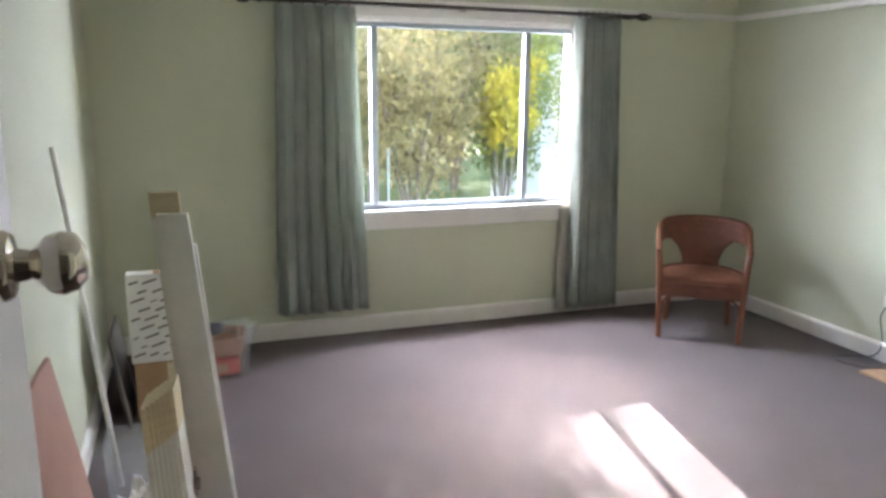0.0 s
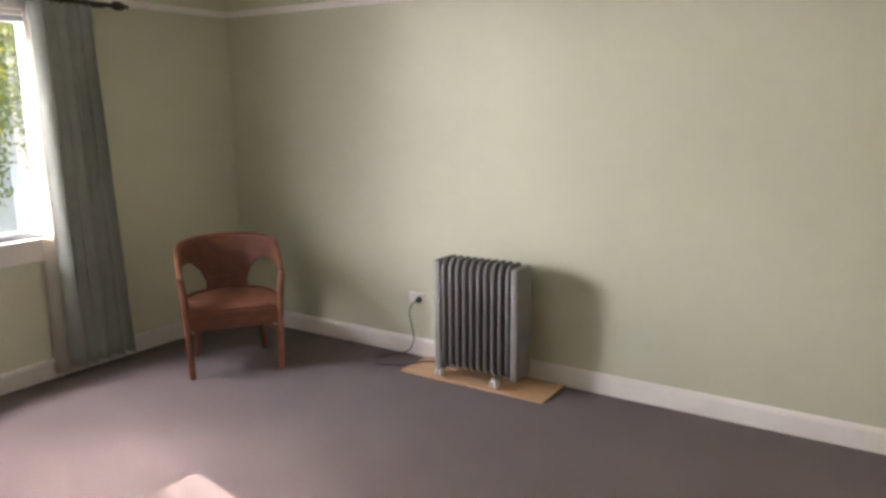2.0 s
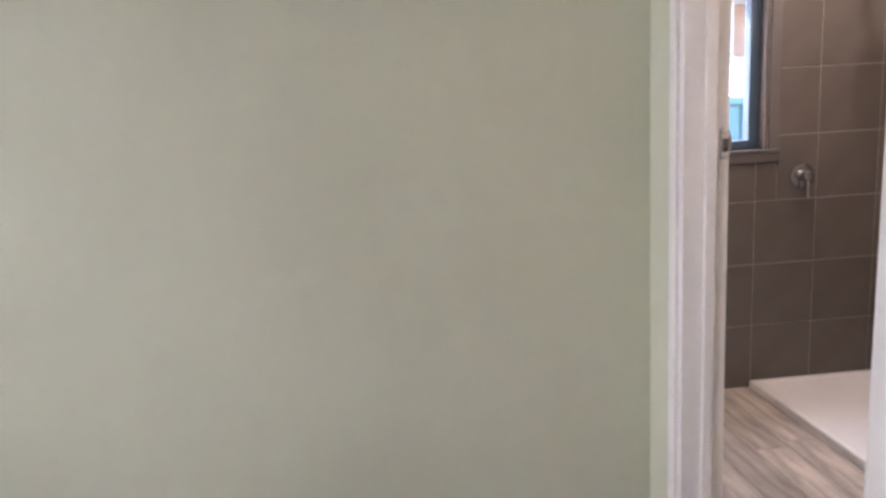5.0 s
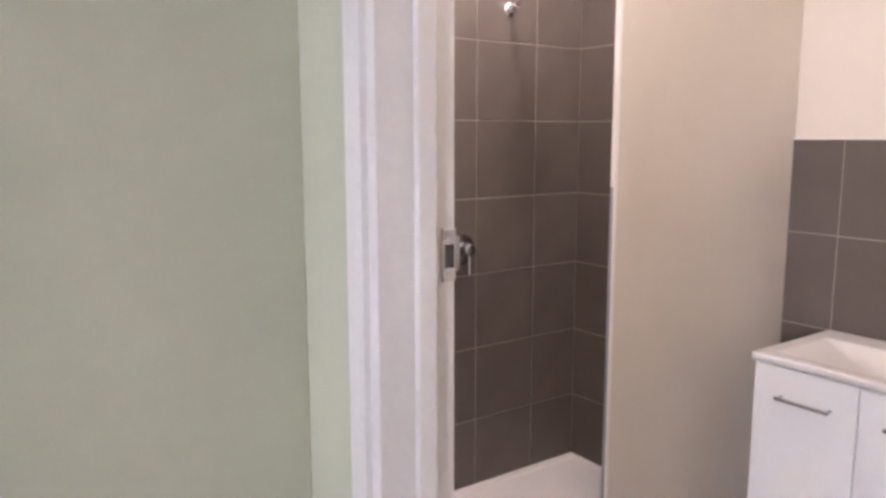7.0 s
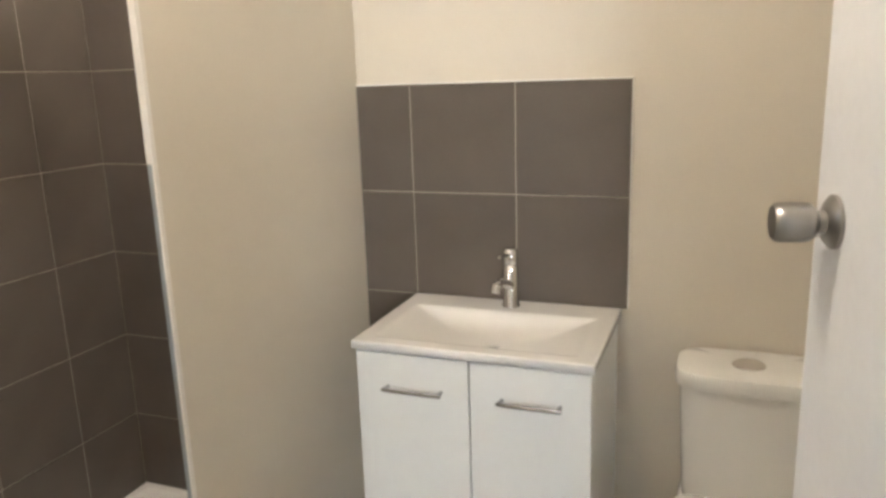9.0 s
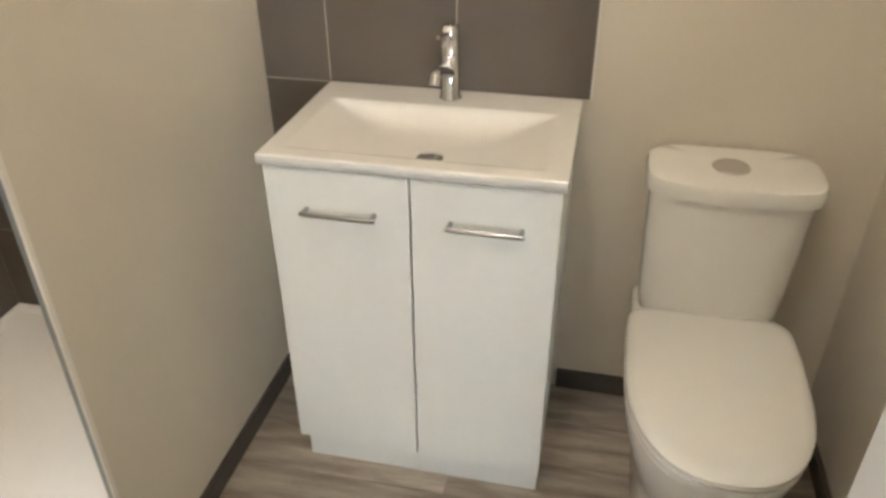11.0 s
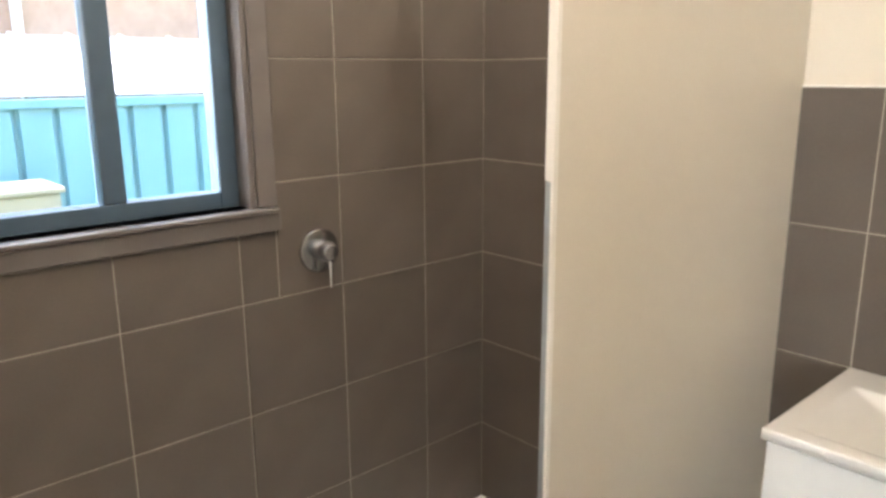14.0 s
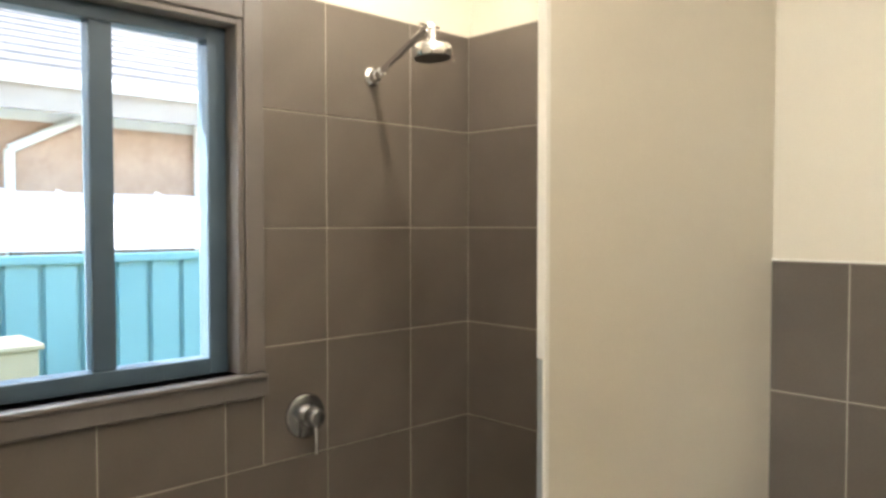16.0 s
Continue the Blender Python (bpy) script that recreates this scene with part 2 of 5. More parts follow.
ROOFT = mat("grey_roof_tile", (0.16, 0.145, 0.135), (0.22, 0.20, 0.185), rough=0.8, scale=5, fine=0.1, jitter=0.1)
CREAMBOX = mat("cream_steel_box", (0.30, 0.28, 0.20), (0.34, 0.32, 0.235), rough=0.5, scale=4)

# ---- mesh helpers ----
ORI = {}


def thing(name, base=(0, 0, 0), rz=0.0, label="", category="", group="", kind=""):
    """An empty at the base of a thing; its parts hang under it."""
    e = new(name)
    e.empty_display_size = 0.1
    e.location, e.rotation_euler = base, (0, 0, radians(rz))
    ORI[e] = Vector(base)
    return tagged(e, label, category, group, kind)


def part(name, bm, material, parent=None, label="", smooth=False, local=False):
    """Links a bmesh as one mesh object. Its points are in world metres, or local to the parent's base."""
    if parent is not None and not local:
        o = ORI[parent]
        if o.length:
            bmesh.ops.translate(bm, verts=bm.verts, vec=-o)
    bmesh.ops.recalc_face_normals(bm, faces=bm.faces)
    if smooth:
        for f in bm.faces:
            f.smooth = True
        for e in bm.edges:
            if len(e.link_faces) == 2 and e.calc_face_angle(0) > radians(42):
                e.smooth = False
    me = bpy.data.meshes.new(name)
    bm.to_mesh(me)
    bm.free()
    me.materials.append(material)
    ob = new(name, me)
    ORI[ob] = ORI[parent].copy() if parent is not None else Vector()
    if parent is not None:
        ob.parent = parent
    if label:
        ob["label"] = label
    return ob


def box(x0, x1, y0, y1, z0, z1, bevel=0.0, seg=2, bm=None):
    bm = bm or bmesh.new()
    vs = [bm.verts.new((x, y, z)) for x in (min(x0, x1), max(x0, x1)) for y in (min(y0, y1), max(y0, y1)) for z in (min(z0, z1), max(z0, z1))]
    fs = [bm.faces.new([vs[i] for i in q]) for q in ((0, 1, 3, 2), (4, 6, 7, 5), (0, 4, 5, 1), (2, 3, 7, 6), (0, 2, 6, 4), (1, 5, 7, 3))]
    if bevel:
        es = list({e for f in fs for e in f.edges})
        bmesh.ops.bevel(bm, geom=es, offset=bevel, segments=seg, affect="EDGES", profile=0.5)
    return bm


def loft(rings, cap=True, bm=None):
    """Closed rings of equal count, joined one to the next."""
    bm = bm or bmesh.new()
    vr = [[bm.verts.new(p) for p in r] for r in rings]
    n = len(vr[0])
    for a, b in zip(vr, vr[1:]):
        for i in range(n):
            bm.faces.new((a[i], a[(i + 1) % n], b[(i + 1) % n], b[i]))
    if cap:
        bm.faces.new(vr[0][::-1])
        bm.faces.new(vr[-1])
    return bm


def tube(points, r, n=10, bm=None, closed_r=None):
    """A round bar through the points; r is one radius or one for each point."""
    pts = [Vector(p) for p in points]
    rs = r if isinstance(r, (list, tuple)) else [r] * len(pts)
    rings, up = [], Vector((0, 0, 1))
    for i, p in enumerate(pts):
        d = (pts[min(i + 1, len(pts) - 1)] - pts[max(i - 1, 0)]).normalized()
        u = up if abs(d.dot(up)) < 0.95 else Vector((1, 0, 0))
        s = d.cross(u).normalized()
        t = s.cross(d).normalized()
        rings.append([p + (s * math.cos(a) + t * math.sin(a)) * rs[i] for a in [2 * math.pi * k / n for k in range(n)]])
    return loft(rings, True, bm)


def curve_pts(points, n=8):
    """Catmull-Rom through the points."""
    P = [Vector(p) for p in points]
    P = [2 * P[0] - P[1]] + P + [2 * P[-1] - P[-2]]
    out = []
    for i in range(1, len(P) - 2):
        for k in range(n):
            t = k / n
            out.append(0.5 * ((2 * P[i]) + (P[i + 1] - P[i - 1]) * t + (2 * P[i - 1] - 5 * P[i] + 4 * P[i + 1] - P[i + 2]) * t * t
                              + (3 * P[i] - P[i - 1] - 3 * P[i + 1] + P[i + 2]) * t ** 3))
    return out + [P[-2]]


def lathe(centre, axis, profile, n=28):
    """Turns (distance along the axis, radius) pairs round the axis."""
    c, d = Vector(centre), Vector(axis).normalized()
    u = Vector((0, 0, 1)) if abs(d.z) < 0.9 else Vector((1, 0, 0))
    s = d.cross(u).normalized()
    t = s.cross(d)
    return loft([[c + d * h + (s * math.cos(a) + t * math.sin(a)) * max(r, 1e-4) for a in [2 * math.pi * k / n for k in range(n)]] for h, r in profile])


def oval(cx, cy, z, a, bf, bb, n=40, p=2.3, back=None):
    """A closed ring: half width a along x, reaching bf to +y and bb to -y, squarer behind with back."""
    out = []
    for k in range(n):
        t = 2 * math.pi * k / n
        c, s = math.cos(t), math.sin(t)
        q = p if s > 0 or back is None else back
        out.append((cx + a * math.copysign(abs(c) ** (2 / q), c), cy + (bf if s > 0 else bb) * math.copysign(abs(s) ** (2 / q), s), z))
    return out


def sheet(name, verts, faces, material, parent=None, label="", smooth=True):
    me = bpy.data.meshes.new(name)
    o = ORI[parent] if parent is not None else Vector()
    me.from_pydata([(v[0] - o.x, v[1] - o.y, v[2] - o.z) for v in verts], [], faces)
    me.materials.append(material)
    if smooth:
        me.polygons.foreach_set("use_smooth", [True] * len(me.polygons))
    ob = new(name, me)
    ORI[ob] = o.copy()
    if parent is not None:
        ob.parent = parent
    if label:
        ob["label"] = label
    return ob


def structure(ob, label, category):
    return tagged(ob, label, category, kind="structure")

# ---- the setting ----
L, W = 4.635, 4.33                    # bedroom: window wall at y = L, heater wall at x = 0, far side at x = -W
BX, BY = 1.32, -1.92                  # bathroom: tiled window wall at x = BX, basin wall at y = BY
JX0, JX1 = -1.0, -0.213                 # bathroom doorway
EX0, EX1 = -4.085, -3.25               # entry doorway
WX0, WX1, WZ0, WZ1 = -3.08, -1.27, 0.80, 1.99   # bedroom window opening
BW0, BW1, BZ0, BZ1 = -1.09, -0.30, 1.19, 2.09   # bathroom window opening (y, z)
CB, CW = 2.62, 2.60                   # ceiling heights


def walls(name, boxes, material, label):
    bm = bmesh.new()
    for b in boxes:
        box(*b, bm=bm)
    return structure(part(name, bm, material), label, "wall")


walls("wall_north", [(-W - .12, WX0, L, L + .2, -.3, CB), (WX1, .12, L, L + .2, -.3, CB), (WX0, WX1, L, L + .2, -.3, WZ0), (WX0, WX1, L, L + .2, WZ1, CB)],
      SAGE, "sage green painted wall with the wide window")
walls("wall_east", [(0, .12, .001, L, -.3, CB)], SAGE, "sage green painted wall behind the oil heater")
walls("wall_west", [(-W - .12, -W, .001, L, -.3, CB)], SAGE, "sage green painted wall beside the entry door")
walls("wall_south", [(-W - .12, EX0, -.07, 0, -.3, CB), (EX1, JX0, -.07, 0, -.3, CB), (JX1, .12, -.07, 0, -.3, CB),
                     (EX0, EX1, -.07, 0, 2.06, CB), (JX0, JX1, -.07, 0, 2.06, CB)], SAGE, "sage green painted wall with two doorways")
walls("wall_bath_north", [(-1.24, JX0, -.115, -.07, -.3, CB), (JX1, BX + .18, -.115, -.07, -.3, CB), (JX0, JX1, -.115, -.07, 2.06, CB)],
      CREAM, "cream painted bathroom wall round the doorway")
walls("wall_bath_south", [(-1.24, BX + .18, BY - .15, BY - .008, -.3, CB)], CREAM, "cream painted wall behind basin and toilet")
walls("wall_bath_west", [(-1.24, -1.12, BY - .008, -.115, -.3, CB)], CREAM, "cream painted wall beside the toilet")
wall_bath_east = walls("wall_bath_east", [(BX + .0025, BX + .18, BY - .008, BW0, -.3, 2.187), (BX + .0025, BX + .18, BW1, -.115, -.3, 2.187),
                         (BX + .0025, BX + .18, BW0, BW1, -.3, BZ0), (BX + .0025, BX + .18, BW0, BW1, BZ1, 2.187)],
                       GROUT, "pale grout bed of the tiled shower wall")
walls("wall_bath_east_upper", [(BX + .004, BX + .18, BY - .008, -.115, 2.187, CB)], CREAM, "cream painted wall above the shower tiles")
shower_back = walls("wall_shower_back", [(.353, BX + .002, BY - .007, BY + .0095, 0, 2.187)], GROUT, "pale grout bed behind the shower end tiles")
walls("wall_hall", [(-4.95, -4.8, -1.75, -.115, -.3, CB), (-4.8, -2.4, -1.75, -1.6, -.3, CB), (-2.4, -2.25, -1.75, -.115, -.3, CB),
                    (-4.8, EX0, -.115, -.07, -.3, CB), (EX1, -2.4, -.115, -.07, -.3, CB), (EX0, EX1, -.115, -.07, 2.06, CB)], CREAM, "plain cream hall wall behind the entry door")
structure(part("ceiling_bedroom", box(-W - .12, .12, -.07, L + .2, CB, CB + .15), CEIL), "off-white painted bedroom ceiling", "ceiling")
structure(part("ceiling_bathroom", box(-1.24, BX + .18, BY - .15, -.115, CW, CW + .12), CEIL), "off-white bathroom ceiling", "ceiling")
structure(part("ceiling_hall", box(-4.95, -2.25, -1.75, -.07, CB, CB + .12), CEIL), "plain hall ceiling", "ceiling")
structure(part("floor_bedroom", box(-W - .1, .1, -.09, L + .1, -.12, 0), CARPET), "mauve brown cut pile carpet, sunlit near the window", "carpet")
structure(part("floor_hall", box(-4.9, -2.3, -1.7, -.09, -.12, -.001), CARPET), "mauve brown hall carpet", "carpet")
floor_bath = structure(part("floor_bathroom", box(-1.2, BX + .1, BY - .1, -.09, -.12, -.006), SKIRT), "dark bed under the timber-look planks", "floor")


def moulded(name, p0, p1, normal, prof, material, label, category="baseboard"):
    """A straight moulding from p0 to p1; prof: (out from the wall, height) pairs."""
    a, b, nn = Vector(p0), Vector(p1), Vector(normal)
    ring = lambda c: [c + nn * o + Vector((0, 0, h)) for o, h in prof]
    return structure(part(name, loft([ring(a), ring(b)]), material, smooth=False), label, category)


BASE = [(-.002, 0), (.018, 0), (.018, .088), (.015, .098), (.010, .106), (.004, .110), (-.002, .110)]
RAIL = [(-.002, -.020), (.006, -.020), (.016, -.010), (.020, .004), (.024, .012), (.024, .018), (-.002, .018)]
for nm, a, b, nv in (("baseboard_north", (-W + .019, L, 0), (-.019, L, 0), (0, -1, 0)), ("baseboard_east", (0, .0, 0), (0, L, 0), (-1, 0, 0)),
                     ("baseboard_west", (-W, .0, 0), (-W, L, 0), (1, 0, 0)), ("baseboard_south", (EX1 + .07, 0, 0), (JX0 - .07, 0, 0), (0, 1, 0)),
                     ("baseboard_corner", (JX1 + .062, 0, 0), (-.019, 0, 0), (0, 1, 0))):
    moulded(nm, a, b, nv, BASE, GLOSS, "cream white painted timber baseboard")
for nm, a, b, nv in (("picture_rail_north", (-W + .025, L, 2.085), (-.025, L, 2.085), (0, -1, 0)), ("picture_rail_east", (0, 0.02, 2.085), (0, L, 2.085), (-1, 0, 0)),
                     ("picture_rail_west", (-W, 0.02, 2.085), (-W, L, 2.085), (1, 0, 0))):
    moulded(nm, a, b, nv, RAIL, GLOSS, "white painted timber picture rail", "picture rail")

# door linings and casings
CASE = [(0, -.002), (0, .016), (.008, .019), (.03, .017), (.048, .013), (.060, .006), (.060, -.002)]


def casing(name, x0, x1, y, out, top, label, inner=False):
    """Three mitred boards round a doorway in a wall at y, standing out to the side out."""
    t = thing(name, (0.5 * (x0 + x1), y, 0), label=label, category="door frame", kind="structure")
    for sx, xe in ((-1, x0), (1, x1)):
        ring = lambda z, xe=xe, sx=sx: [(xe + sx * u, y + out * v, z) for u, v in CASE]
        part("casing_board", loft([ring(0), ring(top)]), GLOSS, t)
    ring = lambda x: [(x, y + out * v, top + u) for u, v in CASE]
    part("casing_head", loft([ring(x0 - .06), ring(x1 + .06)]), GLOSS, t)
    return t


d2 = casing("door_frame_bathroom", JX0, JX1, 0, 1, 2.03, "white painted timber door frame to the bathroom")
for xa, xb in ((JX0, JX0 + .022), (JX1, JX1 - .022)):
    part("jamb", box(xa, xb, -.117, .006, 0, 2.03, .002), GLOSS, d2)
part("jamb_head", box(JX0, JX1, -.117, .006, 2.008, 2.03, .002), GLOSS, d2)
part("door_stop", box(JX1 - .022, JX1 - .034, -.080, -.050, 0, 2.008, .003), GLOSS, d2)
st = part("strike_plate", box(JX1 - .0215, JX1 - .0255, -.1172, -.094, 1.301, 1.375, .0015), STEEL, d2, "worn steel strike plate")
part("latch_hole", box(JX1 - .0235, JX1 - .0262, -.113, -.099, 1.320, 1.352), DARKP, st)
for z in (1.310, 1.366):
    part("screw", lathe((JX1 - .0250, -.105, z), (-1, 0, 0), [(0, .0042), (.0008, .0042), (.0012, .002)], 12), STEEL, st)
part("lip", box(JX1 - .0255, JX1 - .0175, -.1235, -.1174, 1.314, 1.362, .0015), SATIN, st)
part("nail_dent", lathe((JX1 - .0215, -.07, .72), (-1, 0, 0), [(0, .002), (.001, .002)], 8), DARKP, d2)
d1 = casing("door_frame_entry", EX0, EX1, 0, 1, 2.03, "white painted timber door frame at the entry")
for xa, xb in ((EX0, EX0 + .022), (EX1, EX1 - .022)):
    part("jamb", box(xa, xb, -.117, .006, 0, 2.03, .002), GLOSS, d1)
part("jamb_head", box(EX0, EX1, -.117, .006, 2.008, 2.03, .002), GLOSS, d1)


def door(name, hinge, rz, width, knob_z, label, barrel):
    """A flush leaf from the hinge along local +x; knobs on both faces (local +-y)."""
    t = thing(name, hinge, rz, label, "door", kind="structure")
    part("leaf", box(0, width, -.0175, .0175, .008, 2.0, .002), DOORP, t, local=True)
    kx = width - .064
    part("latch", box(width - .001, width + .0015, -.011, .011, knob_z - .028, knob_z + .028, .001), STEEL, t, local=True)
    for s in (1, -1):
        if barrel:
            prof = [(.0, .031), (.004, .031), (.009, .025), (.012, .0135), (.019, .0125), (.023, .0180), (.027, .0215), (.034, .0228), (.054, .0230), (.063, .0222), (.067, .0190), (.068, .0)]
        else:
            prof = [(.0, .033), (.003, .033), (.009, .029), (.012, .016), (.024, .0135), (.030, .018), (.038, .0265), (.050, .0300), (.062, .0265), (.070, .016), (.072, .0)]
        part("knob", lathe((kx, s * .0175, knob_z), (0, s, 0), prof, 36), SATIN if barrel else NICKEL, t, "round satin metal door knob", smooth=True, local=True)
    for z in (.22, 1.0, 1.78):
        part("hinge", lathe((-.004, .019, z), (0, 0, 1), [(0, .006), (.09, .006)], 12), STEEL, t, local=True)
    return t


door("door_1", (EX0 + .022, .03, 0), 90.0, .835, 1.385, "white flush door standing open with a round nickel knob", False)
door("door_2", (JX0 + .012, -.127, 0), -77.8, .80, 1.335, "white flush bathroom door standing open with a satin knob", True)

# ---- bedroom window ----
win = thing("window_1", (0.5 * (WX0 + WX1), L, WZ0), label="wide aluminium sliding window in a white timber surround", category="window", kind="structure")
for xa, xb, nm in ((WX0, WX0 + .025, "reveal_board"), (WX1 - .025, WX1, "reveal_board")):
    part(nm, box(xa, xb, L - .002, L + .2, WZ0, WZ1, .002), GLOSS, win)
part("reveal_head", box(WX0 + .025, WX1 - .025, L - .002, L + .2, WZ1 - .025, WZ1, .002), GLOSS, win)
part("window_sill", box(WX0 - .06, WX1 + .06, L - .035, L + .2, WZ0 - .028, WZ0, .006), GLOSS, win)
part("apron", box(WX0 - .05, WX1 + .05, L - .018, L - .001, WZ0 - .125, WZ0 - .029, .004), GLOSS, win)
for xa, xb in ((WX0 - .075, WX0), (WX1, WX1 + .075)):
    part("architrave", box(xa, xb, L - .018, L - .001, WZ0 + .001, WZ1 + .075, .004), GLOSS, win)
part("architrave_head", box(WX0 + .0005, WX1 - .0005, L - .018, L - .001, WZ1, WZ1 + .075, .004), GLOSS, win)
YF = L + .055
FX0, FX1, FZ0, FZ1 = WX0 + .026, WX1 - .026, WZ0 + .001, WZ1 - .026
for b in ((FX0, FX0 + .03, FZ0, FZ1), (FX1 - .03, FX1, FZ0, FZ1), (FX0 + .03, FX1 - .03, FZ0, FZ0 + .03), (FX0 + .03, FX1 - .03, FZ1 - .03, FZ1)):
    part("window_frame", box(b[0], b[1], YF - .03, YF + .03, b[2], b[3], .003), ALU, win)
M1, M2 = -2.705, -1.655
for xm in (M1, M2):
    part("mullion", box(xm - .021, xm + .021, YF - .028, YF + .022, FZ0 + .03, FZ1 - .03, .004), ALU, win)
for x0, x1 in ((FX0 + .03, M1 - .021), (M1 + .021, M2 - .021), (M2 + .021, FX1 - .03)):
    g = part("pane", box(x0, x1, YF - .003, YF + .002, FZ0 + .03, FZ1 - .03), PANE, win)
    g.visible_shadow = False
    part("glazing_bead", box(x0, x1, YF - .02, YF - .0035, FZ0 + .030, FZ0 + .042, .002), ALU, g)

# ---- bathroom window ----
bw = thing("window_2", (BX, .5 * (BW0 + BW1), BZ0), label="dark aluminium bathroom window tinted with blue flare, in a taupe surround", category="window", kind="structure")
part("reveal_board", box(BX - .001, BX + .181, BW0, BW0 + .016, BZ0, BZ1, .002), SILLT, bw)
part("reveal_board", box(BX - .001, BX + .181, BW1 - .016, BW1, BZ0, BZ1, .002), SILLT, bw)
part("reveal_head", box(BX - .001, BX + .181, BW0 + .016, BW1 - .016, BZ1 - .016, BZ1, .002), SILLT, bw)
part("window_sill", box(BX - .030, BX + .181, BW0 - .052, BW1 + .052, BZ0 - .012, BZ0, .003), SILLT, bw)
part("apron", box(BX - .018, BX + .002, BW0 - .06, BW1 + .06, BZ0 - .062, BZ0 - .013, .004), SILLT, bw)
part("architrave", box(BX - .009, BX + .002, BW0 - .055, BW0, BZ0 + .001, BZ1 + .055, .004), SILLT, bw)
part("architrave", box(BX - .009, BX + .002, BW1, BW1 + .055, BZ0 + .001, BZ1 + .055, .004), SILLT, bw)
part("architrave_head", box(BX - .009, BX + .002, BW0 + .0005, BW1 - .0005, BZ1, BZ1 + .055, .004), SILLT, bw)
XF = BX + .085
GY0, GY1, GZ0, GZ1 = BW0 + .017, BW1 - .017, BZ0 + .001, BZ1 - .017
for b in ((GY0, GY0 + .05, GZ0, GZ1), (GY1 - .05, GY1, GZ0, GZ1), (GY0 + .05, GY1 - .05, GZ0, GZ0 + .042), (GY0 + .05, GY1 - .05, GZ1 - .035, GZ1)):
    part("window_frame", box(XF - .03, XF + .03, b[0], b[1], b[2], b[3], .003), FLAREALU, bw)
part("mullion", box(XF - .026, XF + .026, -.792, -.738, GZ0 + .042, GZ1 - .035, .004), FLAREALU, bw)
for y0, y1 in ((GY0 + .05, -.792), (-.738, GY1 - .05)):
    g = part("pane", box(XF - .002, XF + .003, y0, y1, GZ0 + .042, GZ1 - .035), PANE, bw)
    g.visible_shadow = False

# ---- shower screen wall, tray, skirting ----
NX, NY = .33, -1.062
nib = structure(part("wall_shower_nib", box(NX, NX + .014, BY - .008, NY, 0, CW, .002), CREAM), "cream painted thin screen wall beside the shower", "wall")
end = thing("corner_trim", (NX + .011, NY, 0), label="white edge trim on the shower screen wall with a grey lower strip", category="trim", kind="structure")
part("upper_strip", box(NX + .0015, NX + .0155, NY, NY + .004, 1.362, CW - .002, .001), GLOSS, end)
part("lower_strip", box(NX + .004, NX + .0155, NY, NY + .003, .03, 1.360, .001), ALU, end, "grey metal lower strip")
part("bead", box(NX - .0025, NX + .0035, NY - .006, NY + .005, .03, CW - .002, .001), GLOSS, end)


def tray():
    x0, x1, y0, y1, h = NX + .0165, BX - .001, BY + .001, -1.03, .034
    t = thing("shower_tray", (.5 * (x0 + x1), .5 * (y0 + y1), 0), label="low white acrylic shower tray on the floor", category="shower tray")
    rect = lambda i, z: [(x0 + i, y0 + i, z), (x1 - i, y0 + i, z), (x1 - i, y1 - i, z), (x0 + i, y1 - i, z)]
    bm = loft([rect(0, -.004), rect(0, h - .006), rect(.004, h), rect(.034, h), rect(.046, h - .008), rect(.30, h - .016)])
    part("tray", bm, ACRYL, t)


tray()
for nm, b in (("skirting_south", (-1.12, -.449, BY - .008, BY + .004, -.004, .062)), ("skirting_nib", (NX - .011, NX, BY + .004, NY, -.004, .062)),
              ("skirting_west", (-1.12, -1.108, BY + .004, -.115, -.004, .062)), ("skirting_north", (JX1 + .001, BX - .002, -.127, -.115, -.004, .062))):
    structure(part(nm, box(*b, .002), SKIRT), "dark brown tiled skirting", "skirting")

